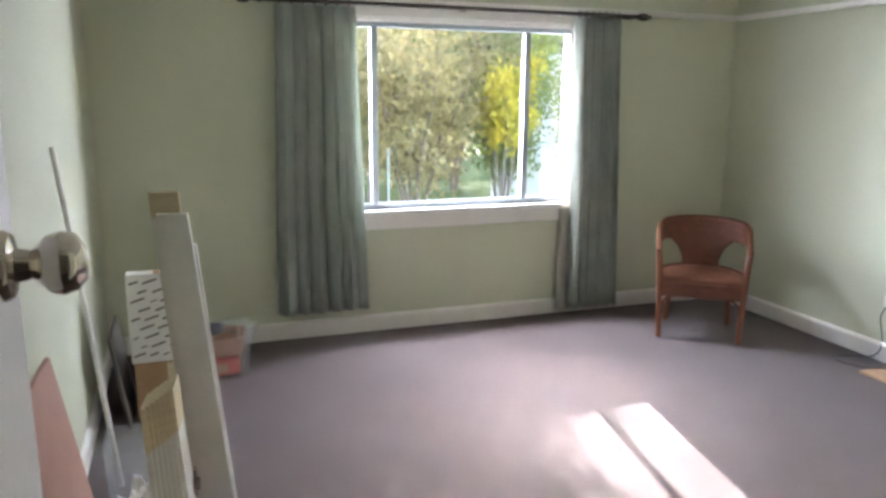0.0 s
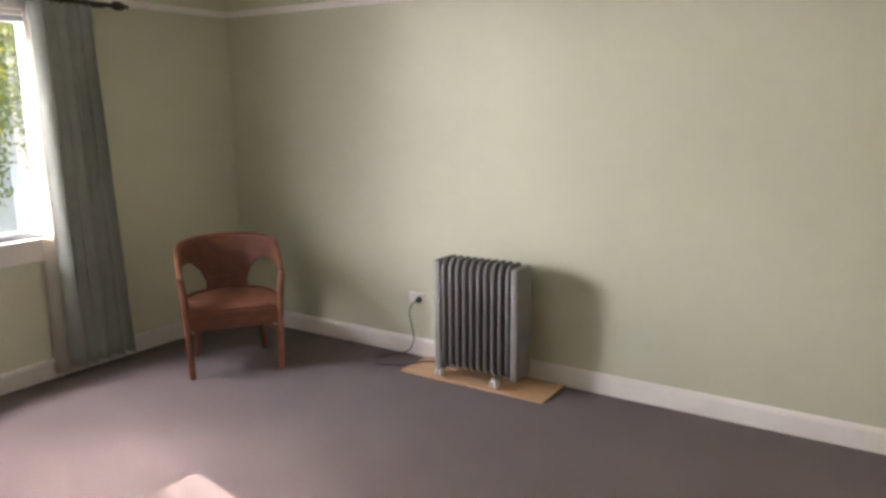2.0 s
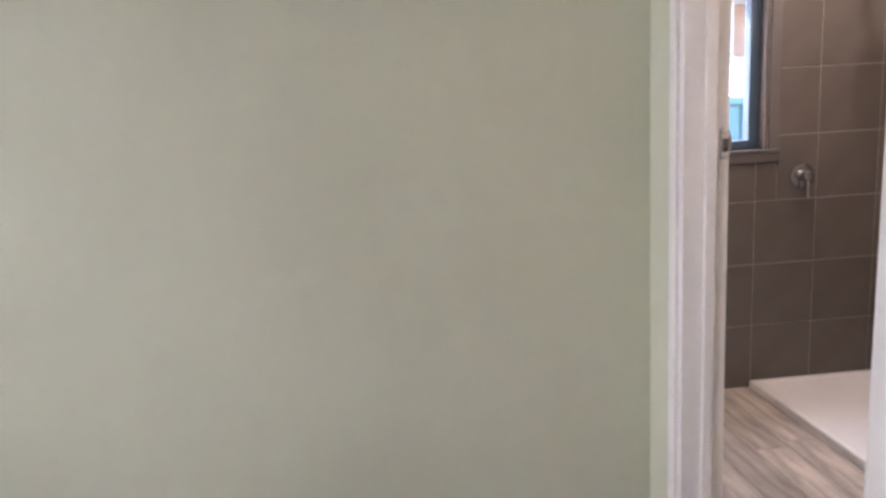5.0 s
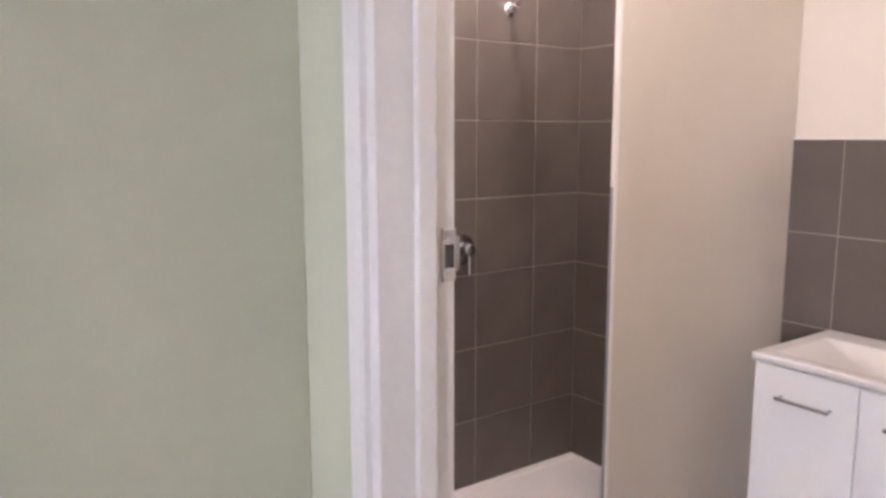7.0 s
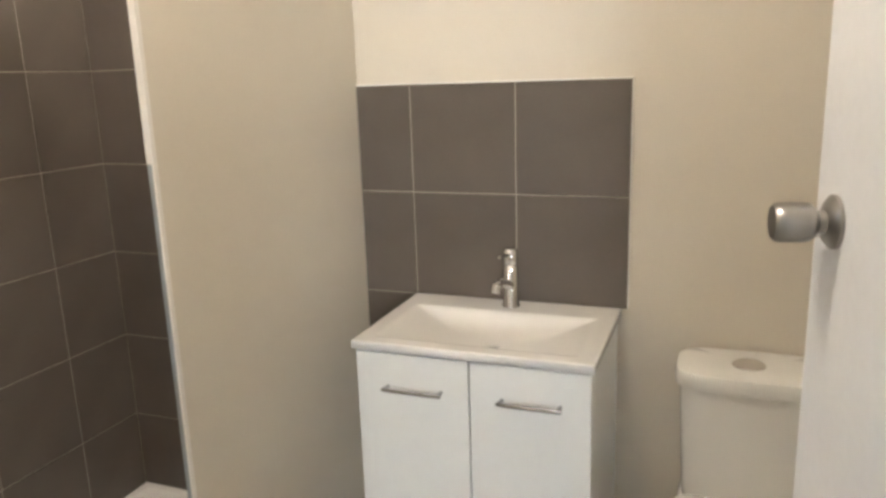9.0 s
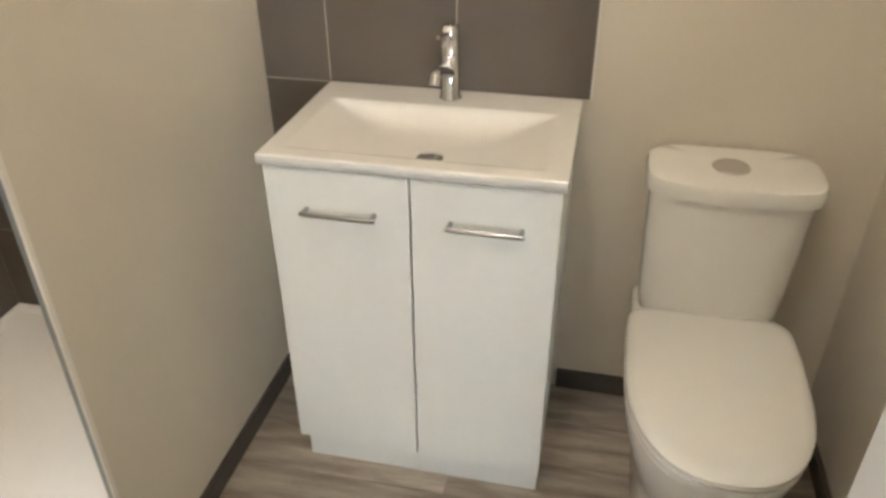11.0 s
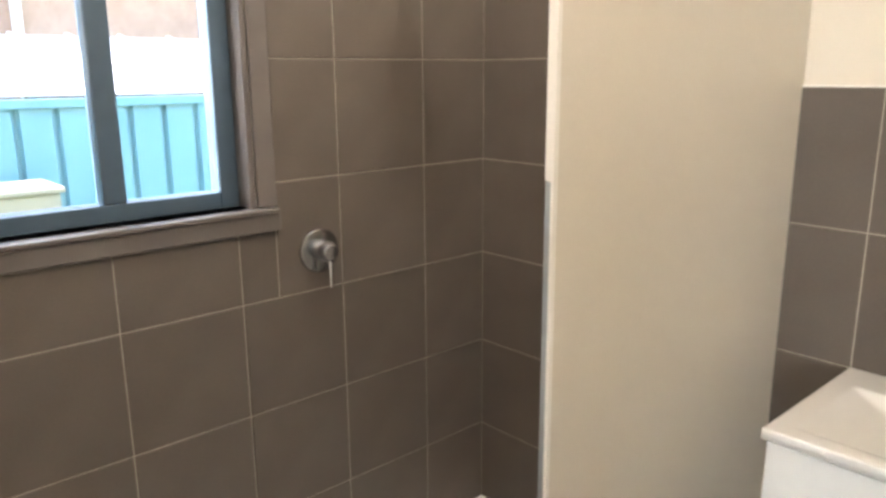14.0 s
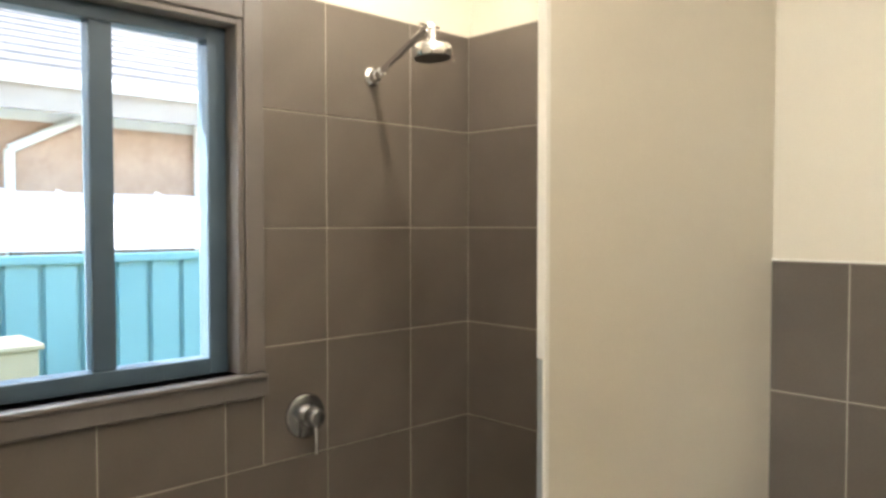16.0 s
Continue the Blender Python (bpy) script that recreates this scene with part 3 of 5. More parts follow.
# ---- heater, board, outlet ----
def heater():
    x0, x1, y0, y1, zb, zt = -.275, -.115, 2.30, 2.795, .075, .685
    xc = .5 * (x0 + x1)
    t = thing("oil_heater", (xc, .5 * (y0 + y1), .012), label="grey finned oil column heater on castors, standing on a board", category="heater")
    n = 10
    for k in range(n):
        y = y0 + .062 + k * (y1 - y0 - .105) / (n - 1)
        prof = lambda d, e: [(x0 + .004 + e, y + d, zb + .03 + e), (x0 + .004 + e, y + d, zt - .05 - e), (x0 + .022 + e, y + d, zt - .012 - e), (x0 + .05, y + d, zt - e),
                             (x1 - .03, y + d, zt - e), (x1 - .008 - e, y + d, zt - .02 - e), (x1 - e, y + d, zt - .06 - e), (x1 - e, y + d, zb + .03 + e), (x1 - .03, y + d, zb + e), (x0 + .03, y + d, zb + e)]
        bm = loft([prof(-.013, .012), prof(-.010, .003), prof(-.004, 0), prof(.004, 0), prof(.010, .003), prof(.013, .012)])
        part("fin", bm, FIN, t, smooth=True)
    part("oil_tube", lathe((xc, y0 + .03, zt - .07), (0, 1, 0), [(0, .026), (y1 - y0 - .06, .026)], 18), FIN, t, smooth=True)
    part("oil_tube", lathe((xc, y0 + .03, zb + .07), (0, 1, 0), [(0, .026), (y1 - y0 - .06, .026)], 18), FIN, t, smooth=True)
    cp = part("control_panel", box(x0 - .004, x1 + .008, y1 - .030, y1 + .012, zb - .01, zt - .012, .012, 3), HPANEL, t, "grey plastic control end", smooth=True)
    part("dial", lathe((xc, y1 + .012, zt - .12), (0, 1, 0), [(0, .024), (.014, .021), (.016, .0)], 20), DARKP, cp)
    part("end_cover", box(x0 - .002, x1 + .004, y0 - .002, y0 + .040, zb - .004, zt - .014, .014, 3), HPANEL, t, "grey end cover", smooth=True)
    for y in (2.43, 2.775):
        f = part("castor_foot", box(x0 - .012, x1 + .012, y - .014, y + .014, .052, .078, .006), HPANEL, t)
        for x in (x0 + .004, x1 - .004):
            for s in (-1, 1):
                part("castor", lathe((x, y + s * .006, .0385), (0, s, 0), [(0, .024), (.003, .0265), (.012, .0265), (.016, .022)], 20), WHEELP, f, smooth=True)


heater()
b = thing("plywood_board", (-.158, 2.58, 0), label="pale plywood board lying on carpet under the heater", category="board")
part("sheet", box(-.300, -.021, 2.135, 3.025, .0005, .012, .002), PLY, b)
o = thing("power_outlet", (0, 3.11, .358), label="white double power outlet with a black plug", category="power outlet")
part("plate", box(-.010, .0, 3.055, 3.165, .326, .390, .004, 3), PLATE, o)
part("switch", box(-.014, -.009, 3.135, 3.148, .372, .384, .002), PLATE, o)
part("switch", box(-.014, -.009, 3.072, 3.085, .372, .384, .002), PLATE, o)
pl = part("plug", lathe((-.010, 3.088, .350), (-1, 0, 0), [(0, .019), (.018, .019), (.026, .014), (.040, .008)], 20), CORD, o, "black round plug", smooth=True)
c = thing("heater_cord", (-.06, 3.15, 0), label="black power cord hanging down to the carpet", category="cable")
part("flex", tube(curve_pts([(-.050, 3.088, .350), (-.072, 3.10, .335), (-.066, 3.125, .27), (-.045, 3.12, .18), (-.040, 3.115, .10), (-.055, 3.15, .03), (-.12, 3.24, .006), (-.22, 3.27, .006),
                             (-.27, 3.19, .006), (-.22, 3.06, .008), (-.15, 2.98, .022), (-.09, 2.86, .03), (-.085, 2.80, .10)], 8), .0038, 8), CORD, c, smooth=True)

# ---- wicker chair ----
def chair():
    t = thing("wicker_chair", (-.683, 3.965, 0), -36.8, "red-brown woven wicker tub chair standing in the corner", "chair")
    # local frame: front is -y
    A, Bk, Fr = .262, .27, -.215
    nu, nv, rows, faces = 150, 56, [], []
    seat = .385

    def plan(u):
        s = u * 2 - 1
        if abs(s) > .72:
            k = (abs(s) - .72) / .28
            return math.copysign(A, s) * (1 - .03 * k), Fr * k, k
        a = s / .72 * math.pi / 2
        return A * math.sin(a), Bk * math.cos(a), 0

    ids = {}
    for i in range(nu + 1):
        x, y, k = plan(i / nu)
        s = abs(i / nu * 2 - 1)
        top = .716 - .03 * s ** 2 - .118 * max(0, (s - .52) / .48) ** 1.6
        for j in range(nv + 1):
            v = j / nv
            z = seat - .02 + (top - seat + .02) * v
            fl = 1 + .07 * v
            ids[i, j] = len(rows)
            rows.append((x * fl, y * fl + (.03 * v if k == 0 else .03 * v * (1 - k)), z))
    for i in range(nu):
        for j in range(nv):
            p = Vector(rows[ids[i, j]]) * .5 + Vector(rows[ids[i + 1, j + 1]]) * .5
            h = (p.z - .40) / .18
            inner = .118 + .085 * max(0, h) ** 2.2
            arch = p.z < .578
            if p.z > .40 and arch and abs(p.x) > inner and p.y > -.12 - .5 * max(0, .5 - p.z):
                continue
            faces.append((ids[i, j], ids[i + 1, j], ids[i + 1, j + 1], ids[i, j + 1]))
    o = ORI[t].copy()
    ORI[t] = Vector()
    sh = sheet("backrest", rows, faces, WICKER, t)
    md = sh.modifiers.new("thick", "SOLIDIFY")
    md.thickness, md.offset = .018, 0
    edge = [rows[ids[i, nv]] for i in range(0, nu + 1, 4)]
    part("top_rail", tube(edge, .0165, 10), CANE, t, smooth=True)
    seatring = lambda z, g: [(x, y, z) for x, y in [((A - .012 + g) * math.sin(a), (Bk - .02 + g) * math.cos(a)) for a in [(-.5 + q / 20) * math.pi for q in range(21)]] + [(A - .012 + g, Fr - g), (-A + .012 - g, Fr - g)]]
    part("seat", loft([seatring(.345, -.012), seatring(.355, 0), seatring(.385, .004), seatring(.397, -.012), seatring(.400, -.05)]), WICKER, t, smooth=True)
    part("apron", box(-A + .02, A - .02, Fr - .012, Fr + .008, .275, .372, .006), WICKER, t)
    for s in (-1, 1):
        part("side_apron", box(s * (A - .018), s * (A - .002), Fr + .01, .06, .29, .37, .005), WICKER, t)
        part("leg", tube([(s * .243, Fr, 0), (s * .250, Fr, .2), (s * .256, Fr, .38), (s * .262, Fr - .004, .49), (s * .272, Fr + .01, .566)], [.0175, .019, .02, .02, .017], 12), CANE, t, smooth=True)
        part("leg", tube([(s * .205, .20, 0), (s * .19, .185, .2), (s * .175, .175, .37)], [.016, .018, .018], 12), CANE, t, smooth=True)
        part("brace", tube(curve_pts([(s * .245, Fr, .19), (s * .215, Fr, .255), (s * .15, Fr, .285)], 5), .008, 8), CANE, t, smooth=True)
        part("brace", tube(curve_pts([(s * .247, Fr, .19), (s * .247, Fr + .035, .26), (s * .245, Fr + .11, .29)], 5), .008, 8), CANE, t, smooth=True)
    ORI[t] = o


chair()

# ---- curtains ----
def curtain(name, x0, x1, x0t, x1t, zb, zt, folds, label, seed, lin):
    t = thing(name, (.5 * (x0 + x1), L - .10, zb), label=label, category="curtain", group="curtains at the window")
    r = random.Random(seed)
    ph = [r.uniform(0, 6.28) for _ in range(4)]

    def cloth(nm, m, y, xa, xb, xat, xbt, za, zbt, amp):
        nx, nz, V, F = 150, 30, [], []
        for j in range(nz + 1):
            v = j / nz
            z = za + (zbt - za) * v
            lo, hi = xa + (xat - xa) * v, xb + (xbt - xb) * v
            for i in range(nx + 1):
                u = i / nx
                w = u * folds * 2 * math.pi + .55 * math.sin(2.3 * u * 6.28 + ph[0]) + .25 * math.sin(v * 3 + ph[1] + u * 5)
                a = amp * (.62 + .38 * (1 - v)) * (1 + .35 * math.sin(u * 9 + ph[2]))
                V.append((lo + (hi - lo) * u + .010 * math.sin(2 * w), y + a * math.sin(w) + .25 * a * math.sin(2.1 * w + ph[3]), z + .004 * math.sin(w) * (1 - v)))
        for j in range(nz):
            for i in range(nx):
                k = j * (nx + 1) + i
                F.append((k, k + 1, k + nx + 2, k + nx + 1))
        ob = sheet(nm, V, F, m, t)
        md = ob.modifiers.new("thick", "SOLIDIFY")
        md.thickness = .0025
        return ob

    cloth("drape", CURT, L - .105, x0, x1, x0t, x1t, zb, zt, .038)
    cloth("heading_tape", CURT, L - .105, x0t - .004, x1t + .004, x0t, x1t, zt - .085, zt + .012, .032)
    cloth("lining", LINING, L - .055, *lin, .014)
    for q in range(7):
        xq = x0t + (x1t - x0t) * (q + .5) / 7
        part("ring", tube([(xq, L - .105 + .021 * math.cos(a), 2.052 + .021 * math.sin(a)) for a in [k * math.pi / 8 for k in range(17)]], .0028, 6), RODM, t, "dark curtain ring")


curtain("curtain", -3.375, -2.80, -3.325, -2.855, .185, 2.02, 5.6, "grey-green pleated curtain drawn to the window's side", 3, (-3.36, -2.81, -3.30, -2.87, .165, 1.99))
curtain("curtain", -1.345, -.965, -1.375, -1.035, .06, 2.02, 5.0, "grey-green pleated curtain lit by the window", 8, (-1.425, -.98, -1.385, -1.05, .03, 1.99))
rod = thing("curtain_rod", (-2.16, L - .105, 2.052), label="dark bronze curtain rod with turned finials", category="curtain rod")
part("rod", lathe((-3.46, L - .105, 2.052), (1, 0, 0), [(0, .0125), (2.56, .0125)], 16), RODM, rod, smooth=True)
for x, s in ((-3.46, -1), (-.90, 1)):
    part("finial", lathe((x, L - .105, 2.052), (s, 0, 0), [(0, .019), (.012, .024), (.03, .026), (.06, .022), (.068, .012), (.08, .009), (.088, .014), (.098, .0)], 20), RODM, rod, smooth=True)
for x in (-3.40, -2.16, -.96):
    part("bracket", tube([(x, L, 2.052), (x, L - .105, 2.04)], .008, 8), RODM, rod)

# ---- things left along the bedroom's far side ----
def tub(name, x0, x1, y0, y1, h, label, rim=.012, z=0.0):
    """An open box of thin clear plastic with a rolled rim and draft."""
    t = thing(name, (.5 * (x0 + x1), .5 * (y0 + y1), z), label=label, category="plastic tub")
    cx, cy, a, b = .5 * (x0 + x1), .5 * (y0 + y1), .5 * (x1 - x0), .5 * (y1 - y0)
    ring = lambda s, zz: oval(cx, cy, z + zz, a * s, b * s, b * s, 36, 7)
    bm = loft([ring(.0001 + .85, .001), ring(.86, .004), ring(.97, h - .02), ring(1.0, h - .016), ring(1.0, h), ring(.965, h), ring(.955, h - .02), ring(.845, .007), ring(.80, .005)], True)
    part("tub", bm, CLEARP, t, smooth=True)
    return t


t1 = tub("storage_tub", -3.985, -3.560, 4.005, 4.33, .245, "clear plastic tub of odds and ends against the wall")
o1 = thing("red_packet", (-3.70, 4.08, .01), label="red plastic packet lying inside the clear tub", category="packet")
part("packet", box(-3.80, -3.63, 4.06, 4.20, .012, .11, .02, 3), REDP, o1, smooth=True)
part("packet_label", box(-3.775, -3.70, 4.0565, 4.0605, .035, .085, .002), TERRA, o1)
o2 = thing("terracotta_trough", (-3.77, 4.17, .16), label="terracotta plastic trough resting across the tub", category="planter")
ring = lambda a, b, z: oval(-3.765, 4.165, z, a, b, b, 32, 6)
part("trough", loft([ring(.150, .10, .125), ring(.172, .12, .218), ring(.178, .125, .22), ring(.178, .125, .228), ring(.165, .115, .228), ring(.145, .095, .14)]), TERRA, o2, smooth=True)
o3 = thing("coiled_hose", (-3.78, 4.16, .28), label="black coiled hose lying in the trough", category="hose")
part("coil", tube([(-3.79 + (.07 + .002 * k / 9) * math.cos(k * .35), 4.16 + .055 * math.sin(k * .35), .236 + .0006 * k) for k in range(60)], .009, 8), DARKP, o3, smooth=True)
o4 = thing("plastic_wrap", (-3.72, 4.17, .27), label="crumpled clear plastic wrap spilling from the tub", category="wrapping")
rr = random.Random(5)
vs, fs = [], []
for i in range(15):
    for j in range(11):
        vs.append((-3.92 + .385 * i / 14 + rr.uniform(-.014, .014), 4.03 + .26 * j / 10 + rr.uniform(-.012, .012), .262 + .045 * math.sin(i * .9 + j * .6) * rr.uniform(.4, 1)))
fs = [(i * 11 + j, i * 11 + 11 + j, i * 11 + 12 + j, i * 11 + 1 + j) for i in range(14) for j in range(10)]
part_wrap = sheet("wrap", vs, fs, CLEARP, o4, smooth=False)


def carton():
    t = thing("printed_carton", (-4.005, 3.80, .275), label="tall white carton printed with slanting brown dashes", category="carton")
    x0, x1, y0, y1, z0, z1 = -4.150, -3.865, 3.66, 3.755, .276, .705
    part("carton", box(x0, x1, y0, y1, z0, z1, .004), CARTON, t)
    part("tape", box(x0 + .12, x0 + .17, y0 + .001, y1 - .001, z1 + .0003, z1 + .0012), CARD, t)
    r = random.Random(4)
    bm = bmesh.new()
    rowz = z0 + .03
    k = 0
    while rowz < z1 - .03:
        u = .012 + (k % 2) * .035
        while u < .27:
            ln = r.choice((.028, .052, .064, .040))
            if u + ln < .278:
                th = .0095 if ln > .03 else .0065
                q = [(u, rowz), (u + ln, rowz + ln * .30), (u + ln, rowz + ln * .30 + th), (u, rowz + th)]
                bm.faces.new([bm.verts.new((x0 + a, y0 - .0008, z)) for a, z in q])
            u += ln + r.uniform(.014, .028)
        rowz += .044
        k += 1
    tagged(part("print", bm, INK, t, "slanting brown printed dashes"), kind="stuff")


carton()
o5 = thing("brown_carton", (-3.985, 3.80, 0), label="plain brown cardboard box under the printed carton", category="carton")
part("box_body", box(-4.14, -3.832, 3.655, 3.96, .0, .272, .004), CARD, o5)
for ya, yb in ((3.655, 3.805), (3.807, 3.96)):
    part("flap", box(-4.139, -3.833, ya, yb, .2722, .2752, .001), CARD, o5)
part("tape", box(-3.995, -3.955, 3.6535, 3.6548, .14, .27), CHIP, o5)


def leaning(name, base, top, half_w, thick, yaw, material, label, cap=None, cap_h=.03):
    """A board standing on its foot from base to top; half_w across, thick deep."""
    t = thing(name, base, label=label, category="board", group="boards leaning by the wall")
    b, tp = Vector(base), Vector(top)
    across = Vector((math.cos(radians(yaw)), math.sin(radians(yaw)), 0))
    deep = Vector((-across.y, across.x, 0))
    ring = lambda c, s=1.0: [c + across * x * s + deep * y * s for x, y in ((-half_w, -thick), (half_w, -thick), (half_w, thick), (-half_w, thick))]
    d = (tp - b)
    k = cap_h / d.length if cap else 0
    part("board", loft([ring(b), ring(b + d * .002), ring(b + d * (1 - k))]), material, t)
    if cap:
        part("cut_end", loft([ring(b + d * (1 - k), .985), ring(tp, .985)]), cap, t, "cream sawn end")
    return t


leaning("white_board", (-3.80, 2.20, 0), (-3.914, 2.298, 1.195), .043, .011, -8, WBOARD, "tall narrow white melamine board leaning upright")
leaning("white_board", (-3.835, 2.245, 0), (-3.934, 2.333, 1.255), .042, .011, -8, WBOARD, "taller white board with a cream sawn end behind", CHIP, .075)
leaning("white_board", (-3.765, 2.22, 0), (-3.865, 2.313, 1.10), .012, .010, -8, WBOARD, "thin white edge strip leaning with the boards")
for k in range(7):
    leaning("short_board", (-3.966 + .0135 * k, 1.99 + .007 * k, 0), (-4.007 + .0115 * k, 2.05 + .007 * k, .735 + .005 * k), .0066, .055, -8, WBOARD,
            "short white board with ribbed cream end in a bundle", CHIP, .12)
o12 = thing("dark_panel", (-4.20, 3.76, 0), label="dark board with a pale edge standing behind the cartons", category="board")
part("panel", loft([[(-4.165, 3.56, 0), (-4.180, 3.56, 0), (-4.180, 3.97, 0), (-4.165, 3.97, 0)], [(-4.225, 3.57, .435), (-4.240, 3.57, .435), (-4.240, 3.97, .435), (-4.225, 3.97, .435)]]), DBOARD, o12)
part("edge_strip", loft([[(-4.160, 3.552, 0), (-4.168, 3.552, 0), (-4.168, 3.559, 0), (-4.160, 3.559, 0)], [(-4.220, 3.562, .44), (-4.228, 3.562, .44), (-4.228, 3.569, .44), (-4.220, 3.569, .44)]]), HPANEL, o12, "pale edge strip")
o6 = thing("steel_bracket", (-3.855, 1.965, .60), label="small steel bracket screwed to the bundled boards", category="bracket")
part("bracket", box(-3.902, -3.893, 1.968, 1.99, .485, .56, .002), STEEL, o6)
part("bracket_arm", box(-3.903, -3.885, 1.966, 1.972, .50, .54, .002), STEEL, o6)
o7 = thing("white_rod", (-4.20, 3.05, 0), label="thin white rod leaning against the green wall", category="rod")
part("rod", tube([(-4.178, 3.02, .012), (-4.318, 3.10, 1.335)], .0105, 10), WBOARD, o7, smooth=True)
part("end_cap", tube([(-4.1767, 3.0193, .0), (-4.178, 3.02, .013)], .0115, 10), PLATE, o7)
o8 = thing("reddish_panel", (-4.22, 2.1, 0), label="reddish-brown board leaning on the wall by the door", category="board")
bm = bmesh.new()
q = [(-4.20, 2.63, 0), (-4.22, 1.25, 0), (-4.312, 1.25, .78), (-4.315, 2.60, .70)]
loft([[Vector(p) for p in q], [Vector(p) + Vector((-.012, 0, .003)) for p in q]], True, bm)
part("panel", bm, REDBOARD, o8)
t2 = tub("clear_tub", -4.215, -4.025, 2.78, 3.02, .255, "empty clear plastic tub with rounded corners")
o9 = thing("paper_bundle", (-4.05, 2.63, 0), label="crumpled white paper and packaging on the carpet", category="paper")
rr = random.Random(9)
vs = [(-4.16 + .20 * i / 11 + rr.uniform(-.008, .008), 2.52 + .22 * j / 9 + rr.uniform(-.008, .008), .05 + .06 * abs(math.sin(i * .8 + j)) + rr.uniform(0, .03) + (.05 if 2 < i < 9 else 0)) for i in range(12) for j in range(10)]
sheet("sheet", vs, [(i * 10 + j, i * 10 + 10 + j, i * 10 + 11 + j, i * 10 + 1 + j) for i in range(11) for j in range(9)], PAPER, o9, smooth=False)
part("packet", box(-4.15, -3.97, 2.53, 2.73, .0, .055, .01), PAPER, o9)
part("blue_mark", box(-4.12, -4.07, 2.5285, 2.531, .015, .045, .001), BLUEP, o9, "blue printed mark")
o10 = thing("cardboard_scraps", (-4.14, 2.30, 0), label="torn brown cardboard scraps on the carpet", category="cardboard")
part("scrap", box(-4.20, -4.08, 2.22, 2.42, .0, .012, .003), CARD, o10)
part("scrap", box(-4.19, -4.10, 2.30, 2.46, .0125, .020, .003), CARD, o10)
o11 = thing("carpet_speck", (-3.16, 2.45, 0), label="dark speck of dirt on the carpet", category="speck")
part("speck", lathe((-3.165, 2.46, .001), (0, 0, 1), [(0, .008), (.004, .006), (.005, .001)], 8), DARKP, o11)

# ---- basin cabinet ----
VX0, VX1, VY0, VY1, VT = -.448, .160, -1.914, -1.483, .873


def vanity():
    t = thing("vanity_cabinet", (.5 * (VX0 + VX1), .5 * (VY0 + VY1), 0), label="white two-door vanity cabinet with chrome bar handles", category="vanity")
    x0, x1, yb, yf = VX0 + .008, VX1 - .008, VY0 + .002, VY1 - .026
    part("kickboard", box(x0 + .004, x1 - .004, yb, yf - .022, .0, .098, .001), LAMIN, t)
    for xa, xb in ((x0, x0 + .016), (x1 - .016, x1)):
        part("side_panel", box(xa, xb, yb, yf, .1, VT - .024, .001), LAMIN, t)
    part("bottom_panel", box(x0 + .0165, x1 - .0165, yb, yf, .1, .116), LAMIN, t)
    part("top_rail", box(x0 + .0165, x1 - .0165, yf - .02, yf, VT - .09, VT - .026), LAMIN, t)
    xm = -.1475
    for xa, xb, ha, hb in ((x0, xm - .0022, -.369, -.229), (xm + .0022, x1, -.075, .067)):
        d = part("door", box(xa, xb, yf + .001, yf + .018, .105, VT - .028, .0016), LAMIN, t)
        part("handle", tube(curve_pts([(ha, yf + .017, .757), (ha + .001, yf + .036, .757), (ha + .008, yf + .043, .757), (hb - .008, yf + .043, .757), (hb - .001, yf + .036, .757), (hb, yf + .017, .757)], 5), .0052, 10), BAR, d, "chrome bar handle", smooth=True)


